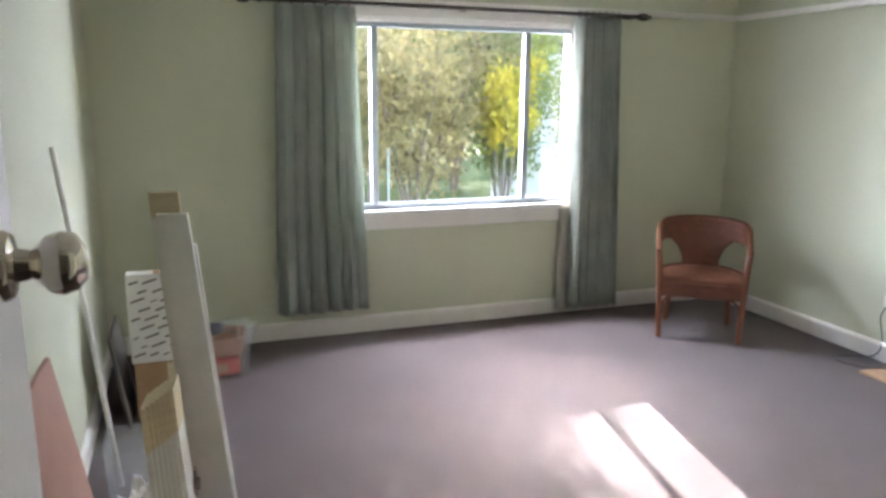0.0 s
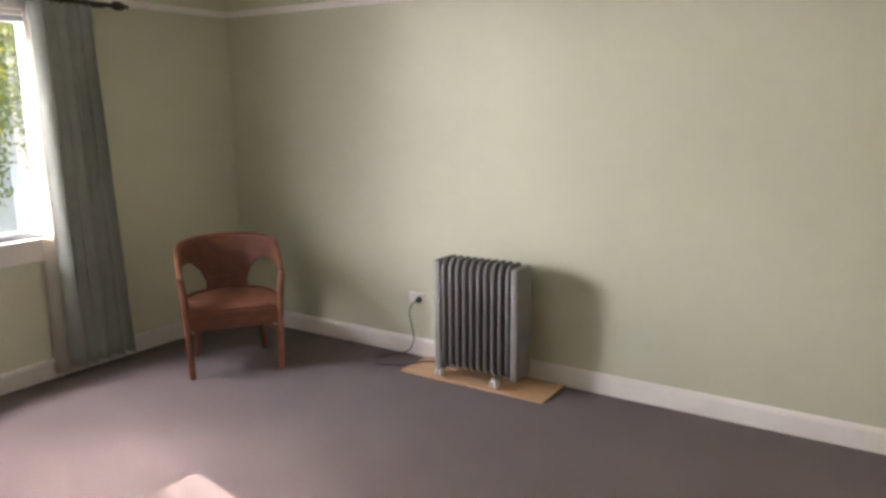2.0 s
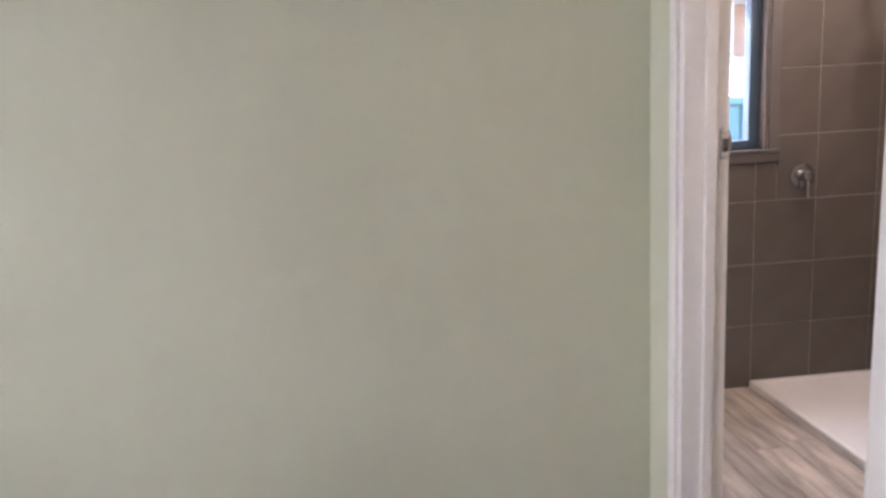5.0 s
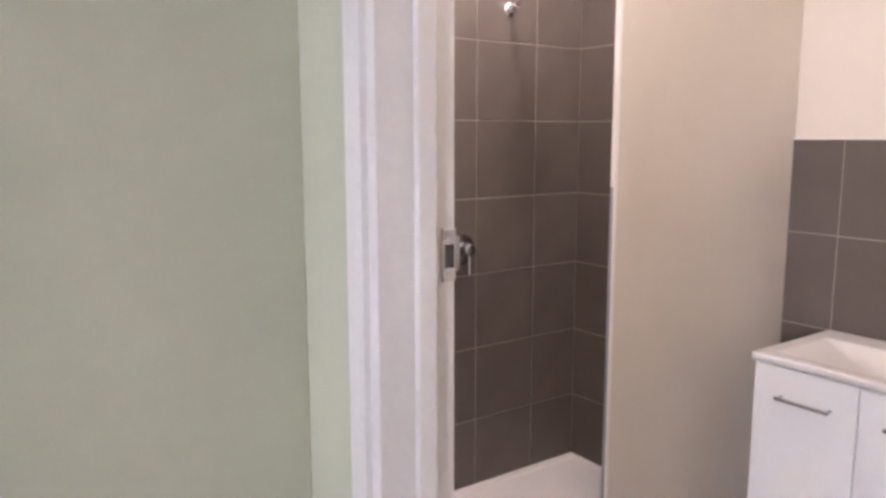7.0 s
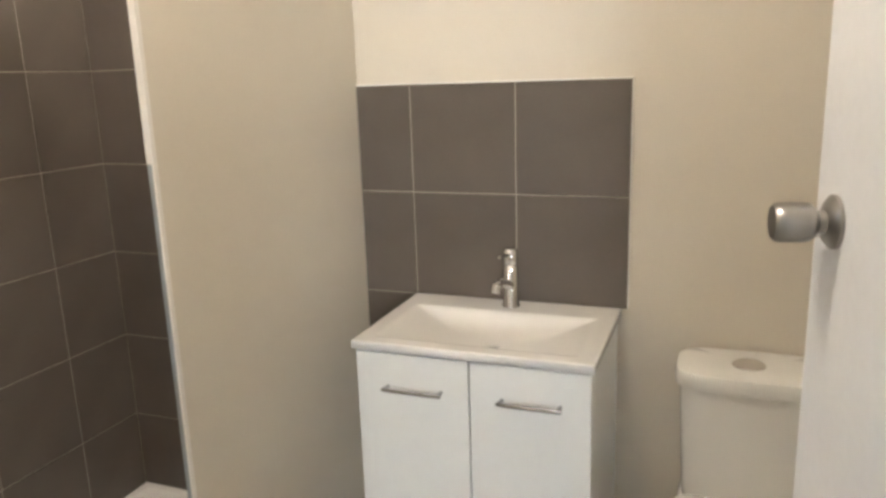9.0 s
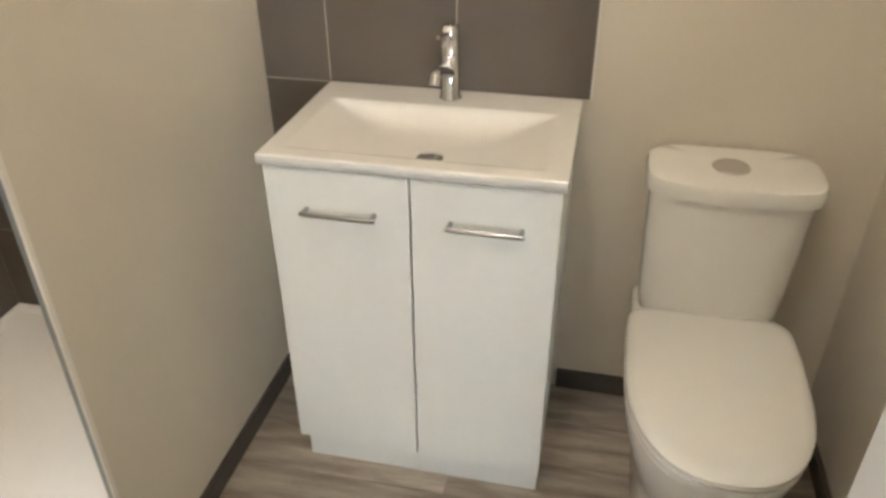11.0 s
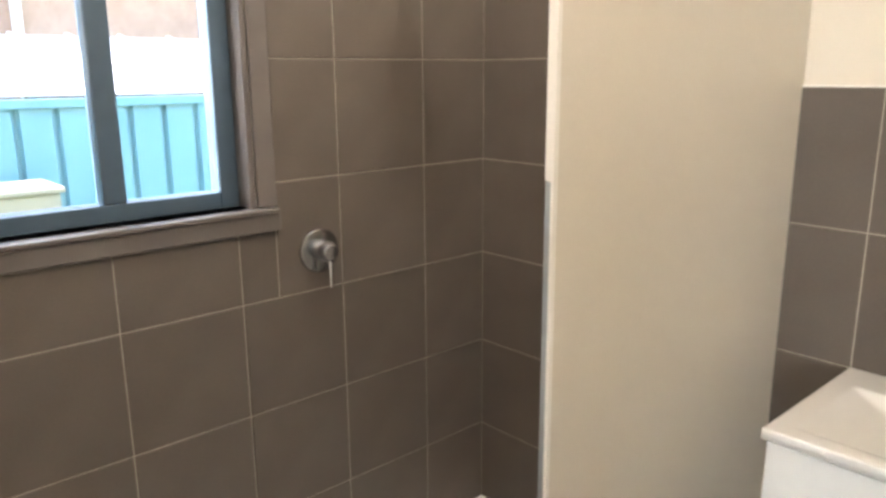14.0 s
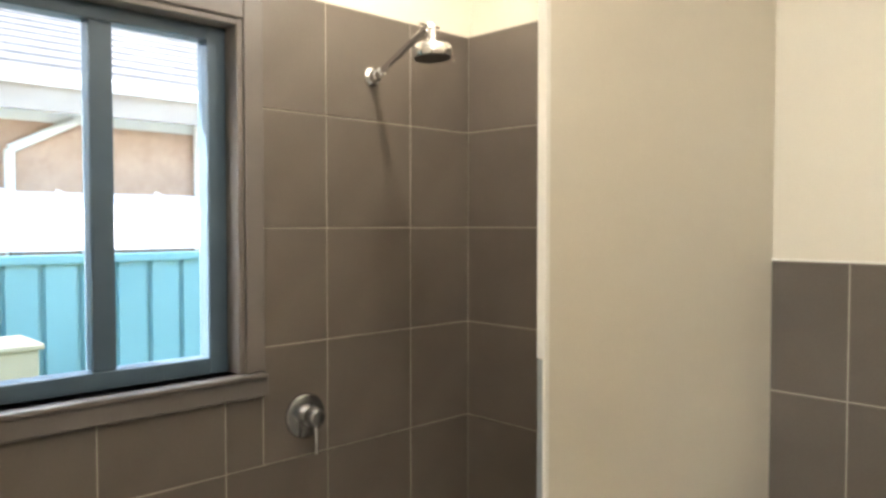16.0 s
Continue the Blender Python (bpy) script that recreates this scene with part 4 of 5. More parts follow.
def basin():
    t = thing("wash_basin", (.5 * (VX0 + VX1), .5 * (VY0 + VY1), VT), label="white moulded basin top with a wide shallow bowl", category="basin")
    nx, ny, V, F = 96, 72, [], []
    cx, cy = .5 * (VX0 + VX1), -1.675

    def depth(x, y):
        """Four sloping facets down to a nearly flat floor; long ramps at the ends, steep at back and front."""
        u = (1 - abs(x - cx) / .258) / .62
        v = (1 - ((y - cy) / .150 if y > cy else (cy - y) / .128)) / .42
        if u <= 0 or v <= 0:
            return 0
        k = 1 / (u ** -5 + v ** -5 + 1) ** .2
        return -.062 * k

    xs = [VX0, VX0 + .0025] + [VX0 + (VX1 - VX0) * i / nx for i in range(1, nx)] + [VX1 - .0025, VX1]
    ys = [VY0, VY0 + .0025] + [VY0 + (VY1 - VY0) * j / ny for j in range(1, ny)] + [VY1 - .0025, VY1]
    nx, ny = nx + 2, ny + 2
    for i, x in enumerate(xs):
        for j, y in enumerate(ys):
            e = -.0022 if i in (0, nx) or j in (0, ny) else 0
            V.append((x, y, VT + depth(x, y) + e))
    g = lambda i, j: i * (ny + 1) + j
    F = [(g(i, j), g(i + 1, j), g(i + 1, j + 1), g(i, j + 1)) for i in range(nx) for j in range(ny)]
    rim = [g(i, 0) for i in range(nx + 1)] + [g(nx, j) for j in range(1, ny + 1)] + [g(i, ny) for i in range(nx - 1, -1, -1)] + [g(0, j) for j in range(ny - 1, 0, -1)]
    own = []
    for q in rim:
        own.append(len(V))
        V.append(V[q])
    rim, low = own, []
    for q in rim:
        low.append(len(V))
        V.append((V[q][0], V[q][1], VT - .022))
    F += [(rim[(k + 1) % len(rim)], rim[k], low[k], low[(k + 1) % len(rim)]) for k in range(len(rim))]
    inn = []
    for q in low:
        x, y, z = V[q]
        inn.append(len(V))
        V.append((x + math.copysign(.03, cx - x), y + math.copysign(.03, -1.7 - y), z))
    F += [(low[(k + 1) % len(low)], low[k], inn[k], inn[(k + 1) % len(low)]) for k in range(len(low))]
    b = sheet("bowl_top", V, F, ACRYL, t)
    part("waste", lathe((cx - .004, cy + .012, VT - .0635), (0, 0, 1), [(0, .030), (.004, .030), (.007, .026), (.009, .020), (.0095, .002)], 24), CHROME, t, "chrome pop-up waste", smooth=True)


def mixer_tap():
    cx, cy = -.150, -1.862
    t = thing("basin_mixer", (cx, cy, VT), label="chrome single-lever basin mixer tap", category="tap")
    part("body", lathe((cx, cy, VT - .001), (0, 0, 1), [(0, .026), (.004, .026), (.008, .0225), (.10, .0215), (.118, .0215), (.121, .019), (.124, .0205), (.160, .020), (.166, .016), (.168, 0)], 28), CHROME, t, smooth=True)
    part("spout", tube(curve_pts([(cx, cy + .012, VT + .062), (cx + .004, cy + .05, VT + .078), (cx + .008, cy + .088, VT + .088), (cx + .010, cy + .105, VT + .083)], 6), [.014] * 6 + [.0135] * 6 + [.013] * 7, 14), CHROME, t, smooth=True)
    part("aerator", lathe((cx + .010, cy + .104, VT + .088), (.1, .35, -1), [(0, .012), (.022, .012), (.024, .008)], 18), CHROME, t, smooth=True)
    part("lever", tube([(cx, cy + .012, VT + .150), (cx + .010, cy + .045, VT + .152), (cx + .014, cy + .062, VT + .153)], [.006, .0052, .0045], 10), CHROME, t, smooth=True)


vanity()
basin()
mixer_tap()

# ---- toilet ----
def toilet():
    cx = -.785
    t = thing("toilet", (cx, -1.6, 0), label="white close-coupled porcelain toilet with the lid down", category="toilet")
    rings = []
    for z, a, f, b in ((0, .115, .17, .25), (.015, .125, .18, .26), (.10, .118, .175, .26), (.20, .135, .225, .27), (.28, .162, .27, .28), (.34, .176, .292, .285), (.375, .182, .302, .29), (.392, .183, .304, .29), (.397, .178, .30, .285)):
        rings.append(oval(cx, -1.555, z, a, f, b, 48, 2.35, 4.5))
    part("pan", loft(rings), PORC, t, smooth=True)
    part("seat", loft([oval(cx, -1.545, z, a, f, .205, 48, 2.4, 7) for z, a, f in ((.399, .176, .292), (.402, .182, .300), (.414, .182, .300), (.417, .178, .296))]), PORC, t, smooth=True)
    part("lid", loft([oval(cx, -1.545, z, a, f, b, 48, 2.4, 7) for z, a, f, b in ((.419, .178, .296, .205), (.423, .184, .302, .21), (.434, .184, .302, .21), (.441, .178, .294, .203), (.444, .160, .27, .18), (.446, .08, .14, .10))]), PORC, t, smooth=True)
    part("pan_shelf", box(cx - .168, cx + .168, -1.905, -1.745, .345, .399, .018, 3), PORC, t, smooth=True)
    for s in (-1, 1):
        part("hinge", lathe((cx + s * .07, -1.755, .418), (0, 0, 1), [(0, .014), (.024, .014), (.028, .008)], 16), PORC, t, smooth=True)

    def rr(z, a, f, back=-1.912):
        out = []
        for k in range(48):
            ang = 2 * math.pi * k / 48
            c, s = math.cos(ang), math.sin(ang)
            x = cx + a * math.copysign(abs(c) ** (2 / 5.0), c)
            yc = .5 * (f + back)
            y = yc + (f - yc) * math.copysign(abs(s) ** (2 / 5.0), s)
            if s > 0:
                y += .018 * (1 - ((x - cx) / a) ** 2)
            out.append((x, y, z))
        return out
    part("cistern", loft([rr(.40, .148, -1.772), rr(.412, .155, -1.764), rr(.45, .159, -1.755), rr(.60, .166, -1.745), rr(.737, .172, -1.738)]), PORC, t, smooth=True)
    part("cistern_lid", loft([rr(.738, .172, -1.738), rr(.740, .182, -1.726), rr(.765, .184, -1.722), rr(.778, .180, -1.727), rr(.783, .165, -1.742), rr(.7845, .10, -1.79, -1.87)]), PORC, t, smooth=True)
    part("flush_button", lathe((cx + .01, -1.805, .783), (0, 0, 1), [(0, .040), (.003, .040), (.006, .037), (.007, .03), (.0072, .001)], 32), CHROME, t, "chrome dual flush button", smooth=True)


toilet()

# ---- shower fittings ----
sm = thing("shower_mixer", (BX, -1.269, 1.051), label="chrome shower mixer with a round wall plate", category="tap")
part("wall_plate", lathe((BX, -1.269, 1.051), (-1, 0, 0), [(0, .062), (.004, .062), (.009, .058), (.011, .045)], 40), BAR, sm, smooth=True)
part("cartridge", lathe((BX - .010, -1.269, 1.055), (-1, 0, 0), [(0, .029), (.030, .028), (.050, .025), (.056, .020), (.057, .001)], 28), BAR, sm, smooth=True)
part("lever", tube([(BX - .050, -1.269, 1.049), (BX - .054, -1.270, 1.019), (BX - .052, -1.271, .955)], [.0065, .006, .005], 10), CHROME, sm, smooth=True)
SHZ = 2.002                           # height of the shower arm's flange
sh = thing("wall_shower", (BX, -1.505, SHZ), label="chrome shower head on a straight wall arm", category="shower head")
part("flange", lathe((BX, -1.505, SHZ), (-1, 0, 0), [(0, .027), (.005, .027), (.012, .018), (.028, .0165)], 24), CHROME, sh, smooth=True)
part("elbow", tube(curve_pts([(BX - .022, -1.505, SHZ), (BX - .038, -1.504, SHZ + .003), (BX - .05, -1.502, SHZ + .009)], 4), .0135, 12), CHROME, sh, smooth=True)
part("arm", tube([(BX - .045, -1.503, SHZ + .007), (1.049, -1.472, SHZ + .085)], .0095, 12), CHROME, sh, smooth=True)
part("swivel", tube(curve_pts([(1.056, -1.473, SHZ + .084), (1.039, -1.470, SHZ + .088), (1.027, -1.469, SHZ + .078), (1.024, -1.469, SHZ + .050)], 5), .0125, 12), CHROME, sh, smooth=True)
part("rose", lathe((1.026, -1.469, SHZ + .052), (-.06, 0, -1), [(0, .014), (.010, .020), (.018, .046), (.024, .051), (.046, .052), (.050, .049)], 36), CHROME, sh, smooth=True)
part("spray_face", lathe((1.023, -1.469, SHZ + .0035), (-.06, 0, -1), [(0, .048), (.003, .047), (.0034, .001)], 36), DARKP, sh, "dark spray face")
part("side_knob", tube([(1.036, -1.505, SHZ + .089), (1.036, -1.435, SHZ + .089)], .005, 8), CHROME, sh)

# ceiling fittings
for nm, x, y, lab in (("ceiling_light", -.20, -.55, "round opal ceiling light"), ("ceiling_light", .80, -1.35, "small opal ceiling light over the shower")):
    r = .13 if x < 0 else .06
    cl = thing(nm, (x, y, CW), label=lab + " glowing warm on the ceiling", category="ceiling light")
    part("rim", lathe((x, y, CW), (0, 0, -1), [(0, r), (.018, r), (.022, r - .008)], 32), PLATE, cl, smooth=True)
    part("bulb_cup", lathe((x, y, CW - .006), (0, 0, -1), [(0, r * .4), (.02, r * .38), (.024, r * .2)], 24), OPAL, cl, smooth=True)

# ---- outdoors ----
structure(part("ground", box(-900, 900, -900, 900, -1.05, -.45), LAWN), "sunlit green lawn and garden ground", "ground")


def leaves(name, clusters, size, material, parent, seed, aspect=.42):
    """Folded leaf blades scattered in uneven clusters: (centre, radii, count)."""
    g = np.random.default_rng(seed)
    V, F = [], []
    for c, r, n in clusters:
        p = g.normal(size=(n, 3))
        p /= np.linalg.norm(p, axis=1)[:, None]
        p = p * (g.random((n, 1)) ** .45) * np.array(r) + np.array(c) + g.normal(size=(n, 3)) * .05
        d = g.normal(size=(n, 3)) + np.array((0, 0, -.4))
        d /= np.linalg.norm(d, axis=1)[:, None]
        s = np.cross(d, g.normal(size=(n, 3)))
        s /= np.linalg.norm(s, axis=1)[:, None]
        up = np.cross(s, d)
        ln = size * g.uniform(.55, 1.35, (n, 1))
        k = len(V)
        quad = np.stack([p, p + d * ln * .5 + s * ln * aspect * .5 + up * ln * .10, p + d * ln, p + d * ln * .5 - s * ln * aspect * .5 + up * ln * .10], 1).reshape(-1, 3)
        V.extend(quad.tolist())
        F.extend([(k + 4 * i, k + 4 * i + 1, k + 4 * i + 2, k + 4 * i + 3) for i in range(n)])
    return sheet(name, V, F, material, parent, smooth=False)


def tree(name, x, y, height, spread, seed, material, label, count, leaf=.10, stems=4, low=.35, extra=None, category="tree"):
    r = random.Random(seed)
    t = thing(name, (x, y, -.45), label=label, category=category)
    tips = []
    for k in range(stems):
        a = 6.28 * k / stems + r.uniform(-.5, .5)
        out = spread * r.uniform(.25, .75)
        h = height * r.uniform(.7, 1.0)
        pts = curve_pts([(x + r.uniform(-.08, .08), y + r.uniform(-.08, .08), -.47), (x + out * .25 * math.cos(a), y + out * .25 * math.sin(a), -.45 + h * .35),
                         (x + out * .6 * math.cos(a + .2), y + out * .6 * math.sin(a + .2), -.45 + h * .7), (x + out * math.cos(a), y + out * math.sin(a), -.45 + h)], 4)
        n = len(pts)
        part("trunk" if k == 0 else "limb", tube(pts, [.024 * (1 - .8 * i / n) * height / 3 for i in range(n)], 7), BARK, t)
        tips += pts[4:]
        for q in range(3):
            b = pts[r.randrange(4, n - 1)]
            e = b + Vector((r.uniform(-.5, .5), r.uniform(-.5, .5), r.uniform(.1, .5))) * spread * .6
            part("branch", tube([b, b * .5 + e * .5 + Vector((0, 0, .05)), e], [.014, .010, .005], 5), BARK, t)
            tips.append(e)
    cl = []
    m = max(1, len(tips))
    for q in tips:
        if q.z > -.45 + height * low:
            cl.append(((q.x, q.y, q.z), (spread * r.uniform(.16, .34), spread * r.uniform(.16, .34), spread * r.uniform(.12, .26)), int(count / m * r.uniform(.5, 1.5))))
    leaves("crown", cl, leaf, material, t, seed)
    return t


tree("garden_tree", -.95, 9.4, 3.6, 1.7, 21, LEAF_B, "multi-stemmed shrub with thin brownish foliage", 13000, .085, 7, .26)
tree("garden_tree", .55, 9.9, 3.9, 1.6, 22, LEAF_G, "leafy olive green garden tree in sun", 14000, .10, 6, .20)
ty = tree("garden_tree", .15, 9.0, 2.5, .75, 23, LEAF_Y, "yellow-leaved shrub catching the sun", 3200, .10, 3, .55, category="shrub")
tree("garden_tree", -2.55, 9.2, 3.2, 1.4, 24, LEAF_B, "brownish shrub beside the lawn", 9000, .09, 5, .25)
tree("garden_tree", 2.2, 10.6, 3.4, 1.4, 25, LEAF_G, "dense green shrub near the white shed", 3600, .10, 4, .15)
shade_tree = tree("garden_tree", -1.87, 11.4, 6.3, 1.75, 26, LEAF_G, "tall thin-crowned tree shading the window", 8500, .13, 7, .55)
tree("garden_tree", -.6, 13.2, 4.3, 2.3, 33, LEAF_G, "broad olive green tree behind the shrubs", 15000, .13, 7, .06)
tree("garden_tree", 1.5, 14.5, 4.6, 2.3, 34, LEAF_B, "broad brownish tree behind the shrubs", 13000, .13, 7, .06)
tree("garden_tree", -3.9, 13.5, 4.6, 2.4, 27, LEAF_B, "brownish tree behind the lawn", 9000, .12, 6, .1)
tree("garden_tree", .4, 17.0, 5.4, 2.6, 28, LEAF_G, "large tree at the end of the garden", 9000, .17, 6, .1)
tree("garden_tree", 5.0, 17.5, 5.0, 2.4, 29, LEAF_G, "large green tree behind the shed", 7000, .17, 6, .1)
tree("garden_tree", -5.5, 18.0, 5.2, 2.6, 30, LEAF_G, "large green tree beyond the lawn", 7000, .17, 6, .1)
gs = random.Random(41)
leaves("upper_crown", [((gs.uniform(-2.12, -.79), gs.uniform(11.0, 11.8), gs.uniform(4.15, 5.75)), (.27, .27, .22), 150) for _ in range(14)], .12, LEAF_G, shade_tree, 42)
fe = thing("fern_bed", (-1.6, 7.9, -.45), label="low bright green ferns under the window", category="ferns", kind="stuff")
g = random.Random(12)
leaves("fronds", [((g.uniform(-3.2, .9), g.uniform(7.6, 8.7), g.uniform(-.4, .02)), (.28, .28, .2), 90) for _ in range(44)], .13, FERN, fe, 31, .3)
he = thing("far_hedge", (0, 24, -.45), label="far hedge of mixed garden foliage", category="hedge", kind="stuff")
leaves("foliage", [((g.uniform(-16, 18), g.uniform(23, 26), g.uniform(0, 5.2)), (1.3, .9, 1.0), 170) for _ in range(230)], .34, LEAF_G, he, 32, .6)
po = thing("garden_post", (-1.45, 8.9, -.45), label="slim grey metal garden post among the shrubs", category="post")
part("post", box(-1.461, -1.439, 8.889, 8.911, -.47, .85, .003), ALU, po)
part("post_cap", box(-1.466, -1.434, 8.884, 8.916, .851, .862, .003), ALU, po)
sd = thing("garden_shed", (2.9, 11.2, -.45), label="small white weatherboard garden shed in sun", category="shed")
for k in range(14):
    part("weatherboard", loft([[(1.70, 11.0 - .012, -.45 + .2 * k), (1.70, 11.0, -.45 + .2 * k + .199), (1.70, 11.02, -.45 + .2 * k + .199), (1.70, 11.02, -.45 + .2 * k)],
                               [(4.2, 11.0 - .012, -.45 + .2 * k), (4.2, 11.0, -.45 + .2 * k + .199), (4.2, 11.02, -.45 + .2 * k + .199), (4.2, 11.02, -.45 + .2 * k)]]), FASCIA, sd)
part("shed_wall", box(1.70, 4.2, 11.021, 13.0, -.45, 2.35), FASCIA, sd)
part("shed_roof", loft([[(1.5, 10.8, 2.30), (1.5, 13.2, 2.60), (1.5, 13.2, 2.64), (1.5, 10.8, 2.34)], [(4.4, 10.8, 2.30), (4.4, 13.2, 2.60), (4.4, 13.2, 2.64), (4.4, 10.8, 2.34)]]), ROOFT, sd)

# side fence and the neighbour's house
FXX = 4.0
fn = thing("side_fence", (FXX, -2.0, -.45), label="teal ribbed steel fence between the gardens", category="fence")
for k in range(14):
    y0 = -7.0 + .78 * k
    prof, y = [], 0.0
    for rib in range(4):
        prof += [(0, y), (0, y + .15), (.03, y + .162), (.03, y + .183)]
        y += .195
    prof.append((0, .778))
    V = [(FXX + d, y0 + yy, z) for z in (-.45, 1.36) for d, yy in prof]
    n = len(prof)
    ob = sheet("fence_sheet", V, [(i, i + 1, n + i + 1, n + i) for i in range(n - 1)], TEAL, fn, smooth=False)
    md = ob.modifiers.new("thick", "SOLIDIFY")
    md.thickness = .004
part("top_rail", box(FXX - .03, FXX + .05, -7.0, 3.95, 1.355, 1.405, .006), TEAL, fn)
part("bottom_rail", box(FXX - .03, FXX + .05, -7.0, 3.95, -.42, -.36, .006), TEAL, fn)
mb = thing("meter_box", (3.5, -.9, -.45), label="cream steel box standing against the fence", category="utility box")
part("cabinet", box(3.45, 3.80, -1.20, -.62, -.45, .98, .012), CREAMBOX, mb)
part("lid", box(3.43, 3.82, -1.22, -.60, .981, 1.01, .008), CREAMBOX, mb)

lr = thing("lean_to_roof", (5.4, -3.0, -.45), label="pale sunlit steel lean-to roof behind the fence", category="roof")
for k in range(18):
    y0 = -7.6 + .42 * k
    part("roof_sheet", loft([[(4.45, y0, 1.42), (4.45, y0 + .38, 1.42), (4.45, y0 + .39, 1.445), (4.45, y0 + .418, 1.445), (4.45, y0 + .418, 1.41), (4.45, y0, 1.41)],
                             [(6.35, y0, 1.84), (6.35, y0 + .38, 1.84), (6.35, y0 + .39, 1.865), (6.35, y0 + .418, 1.865), (6.35, y0 + .418, 1.83), (6.35, y0, 1.83)]]), FASCIA, lr)
for y in (-7.4, -4.6, -1.8, -.3):
    for x, z in ((4.6, 1.44), (6.2, 1.80)):
        part("post", box(x - .04, x + .04, y - .04, y + .04, -.46, z, .005), EAVE, lr)

HX = 7.0
ho = thing("neighbour_house", (HX + 3, -3.5, -.45), label="pink brick neighbour house with white fascia and tiled roof", category="house")
part("house_wall", box(HX + .012, HX + 6, -11, 3.5, -.45, 2.62), BRICK, ho)
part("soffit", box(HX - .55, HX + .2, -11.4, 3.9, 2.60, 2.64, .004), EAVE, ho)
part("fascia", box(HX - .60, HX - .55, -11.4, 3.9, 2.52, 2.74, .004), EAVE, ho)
part("gutter", tube([(HX - .66, -11.4, 2.78), (HX - .66, 3.9, 2.78)], .06, 10), FASCIA, ho)
part("downpipe", tube([(HX - .06, -3.70, 2.6), (HX - .06, -3.70, -.45)], .05, 10), FASCIA, ho)
part("frieze_board", box(HX - .02, HX + .011, -11, 3.5, 2.50, 2.6, .003), FASCIA, ho)
for a, b in (((HX - .06, -2.49, 2.52), (HX - .06, -1.95, 2.23)), ((HX - .06, -1.95, 2.23), (HX - .06, -1.95, -.45))):
    part("downpipe", tube([a, b], .045, 10), FASCIA, ho)
for k in range(14):
    x, z = HX - .66 + .33 * k, 2.80 + .14 * k
    part("roof_course", loft([[(x, -11.4, z), (x + .36, -11.4, z + .135), (x + .36, -11.4, z + .16), (x, -11.4, z + .028)], [(x, 3.9, z), (x + .36, 3.9, z + .135), (x + .36, 3.9, z + .16), (x, 3.9, z + .028)]]), ROOFT, ho)

# ---- pieces: tiles, planks, bricks ----
def cut(rects, hole):
    """The rectangles (u0, u1, v0, v1) less the hole."""
    out = []
    h0, h1, g0, g1 = hole
    for a, b, c, d in rects:
        if b <= h0 or a >= h1 or d <= g0 or c >= g1:
            out.append((a, b, c, d))
            continue
        if a < h0:
            out.append((a, h0, c, d))
        if b > h1:
            out.append((h1, b, c, d))
        m0, m1 = max(a, h0), min(b, h1)
        if c < g0:
            out.append((m0, m1, c, g0))
        if d > g1:
            out.append((m0, m1, g1, d))
    return out


def tiles(parent, rects, place, name="tile", material=None, gap=.0016, thick=.006, chamfer=.0011):
    """One bevelled piece a rectangle; place(u, v, w) puts it on its wall, w metres out of it."""
    cache = {}
    for a, b, c, d in rects:
        a, b, c, d = a + gap, b - gap, c + gap, d - gap
        if b - a < .004 or d - c < .004:
            continue
        key = (round(b - a, 4), round(d - c, 4))
        if key not in cache:
            hu, hv, k = .5 * key[0], .5 * key[1], chamfer
            ring = lambda i, w: [Vector(place(s * (hu - i), r * (hv - i), w)) - Vector(place(0, 0, 0)) for s, r in ((-1, -1), (1, -1), (1, 1), (-1, 1))]
            bm = loft([ring(0, 0), ring(0, thick - k), ring(k, thick)])
            bmesh.ops.recalc_face_normals(bm, faces=bm.faces)
            me = bpy.data.meshes.new(name)
            bm.to_mesh(me)
            bm.free()
            me.materials.append(material or TILE)
            cache[key] = me
        ob = new(name, cache[key])
        ob.location = Vector(place(.5 * (a + b), .5 * (c + d), 0)) - ORI[parent]
        ob.parent = parent


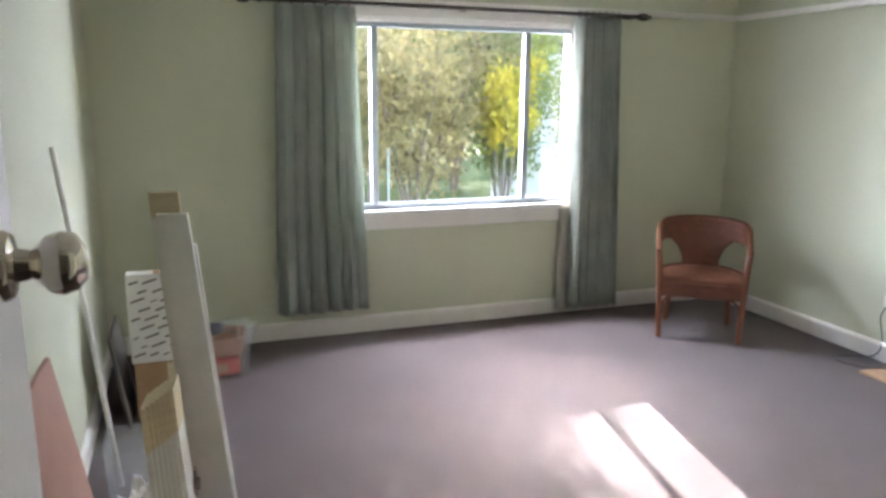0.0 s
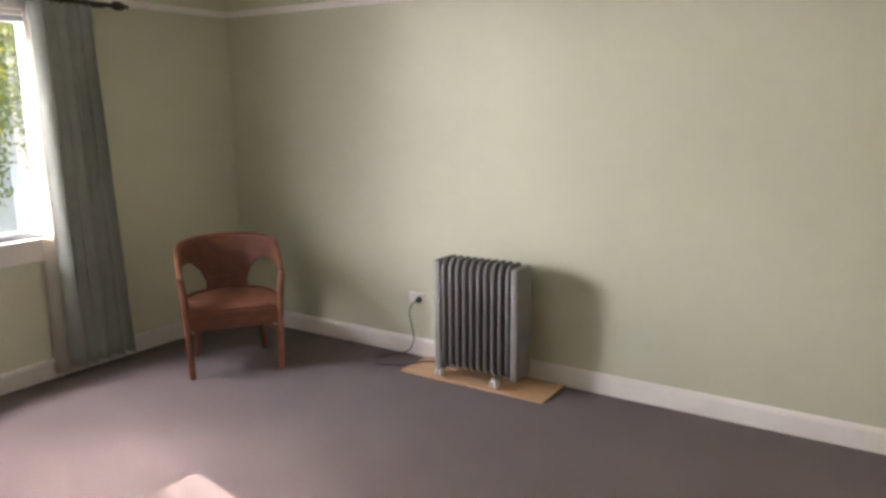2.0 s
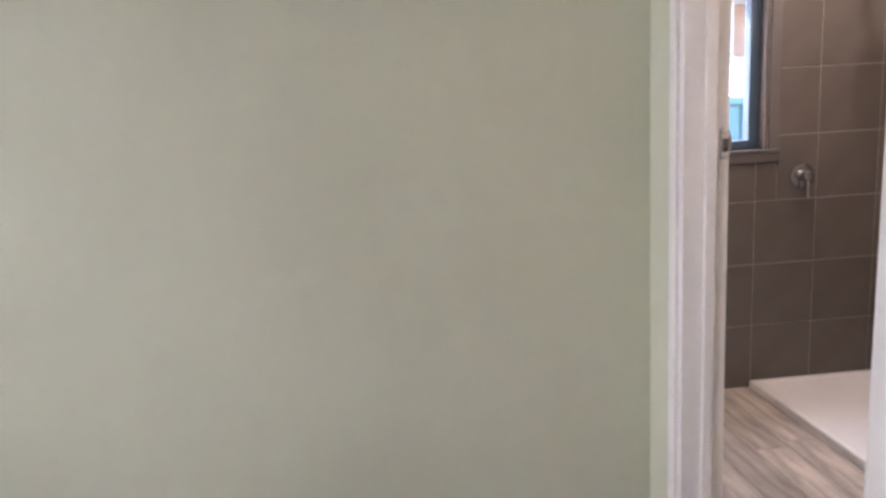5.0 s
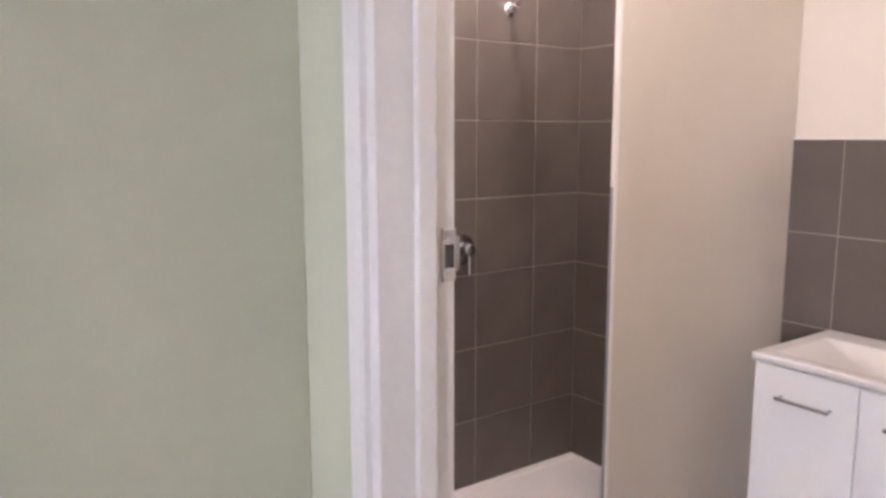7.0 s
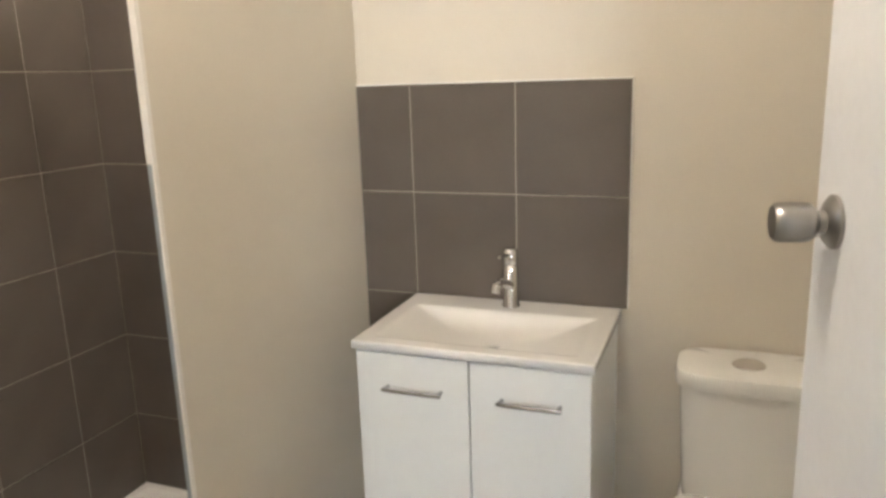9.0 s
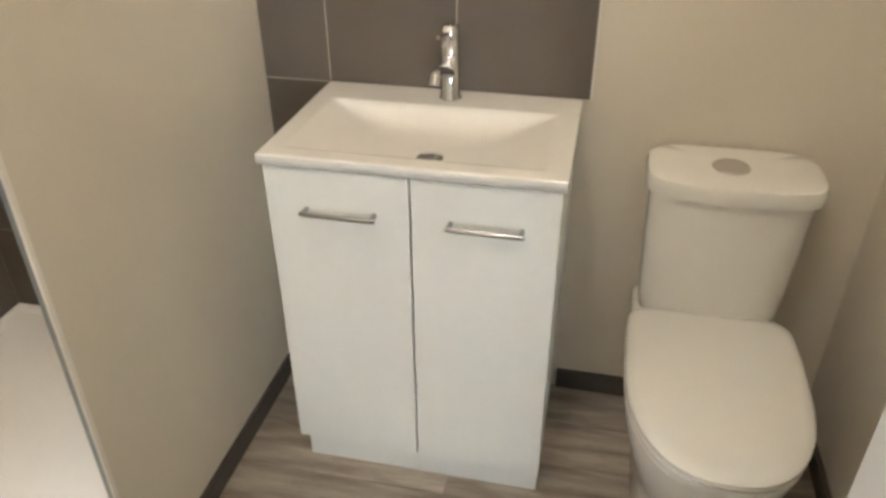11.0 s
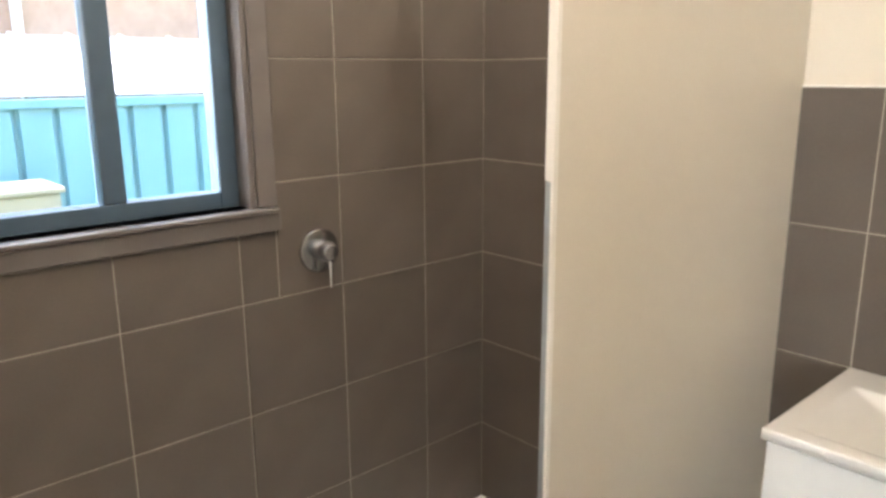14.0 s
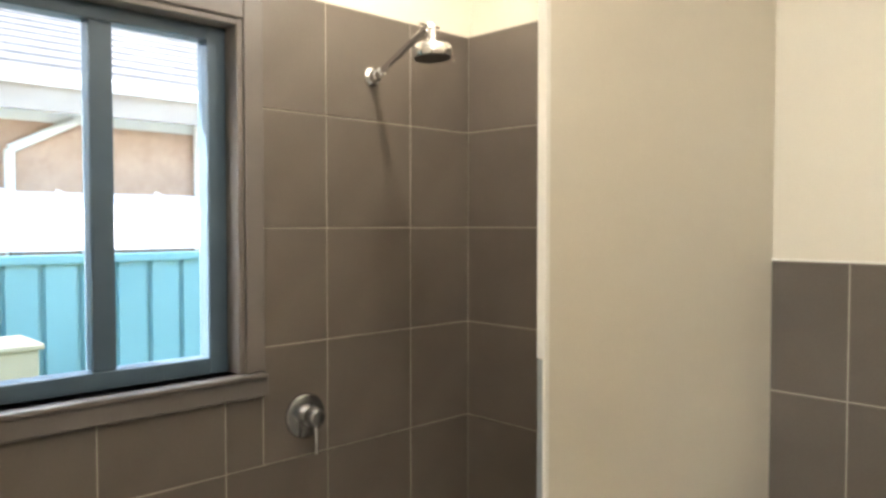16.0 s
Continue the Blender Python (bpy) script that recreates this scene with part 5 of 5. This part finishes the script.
part("grout_bed", box(.161, NX - .0005, BY - .0085, BY + .0010, .558, .8715), GROUT, shower_back)
ROWS = [-.004] + [.008 + .311 * k for k in range(1, 8)]
cols = [BY, -1.657, -1.346, -1.035, -.724, -.413, -.128]
rects = [(a, b, c, d) for a, b in zip(cols, cols[1:]) for c, d in zip(ROWS, ROWS[1:])]
rects = cut(rects, (BW0 - .052, BW1 + .052, BZ0 - .06, BZ1 + .052))
tiles(wall_bath_east, rects, lambda u, v, w: (BX + .006 - w, u, v))
colsb = [NX + .024, .40, .711, 1.022, BX - .0015]
tiles(shower_back, [(a, b, c, d) for a, b in zip(colsb, colsb[1:]) for c, d in zip(ROWS, ROWS[1:])], lambda u, v, w: (u, BY + .006 + w, v))

sb = structure(part("splashback", box(-.463, NX - .0005, BY - .0085, BY + .0010, .872, 1.491, .0), GROUT), "taupe tiled splashback with pale grout above the basin", "splashback")
tiles(sb, [(a, b, c, d) for a, b in zip([-.463, -.152, .159, NX - .001], [-.152, .159, NX - .001]) for c, d in ((.869, 1.180), (1.180, 1.488))] + [(.162, NX - .001, .56, .869)],
      lambda u, v, w: (u, BY - .0025 + w, v))
tr = part("tile_trim", box(-.465, NX - .0005, BY - .0082, BY + .0045, 1.4885, 1.493, .0008), GLOSS, sb, "white edge trim")
tr = part("tile_trim", box(-.467, -.4635, BY - .0082, BY + .0045, .874, 1.493, .0008), GLOSS, sb, "white edge trim")

rp = random.Random(77)
pl = []
y, k = BY - .006, 0
while y < -.10:
    y1 = min(y + .152, -.09)
    x = -1.118 - rp.uniform(.1, 1.0)
    while x < BX:
        x1 = x + 1.22
        pl.append((max(x, -1.118), min(x1, BX + .004), y, y1))
        x = x1
    y = y1
tiles(floor_bath, [q for q in pl if q[1] - q[0] > .03], lambda u, v, w: (u, v, -.006 + w), "plank", PLANK, .0007, .006, .0010)

# bricks of the neighbour's wall that the window shows
house = ho.children[0]
br = []
for r in range(26):
    z = .62 + .076 * r - .08
    off = .12 * (r % 2)
    c = -4.6 + off
    while c < -.4:
        br.append((c, c + .24, z, z + .076))
        c += .24
br = [q for q in br if q[3] < 2.44 and q[1] - q[0] > .05][:430]
tiles(house, br[:300], lambda u, v, w: (HX + .012 - w, u, v), "brick", BRICK, .005, .010, .002)
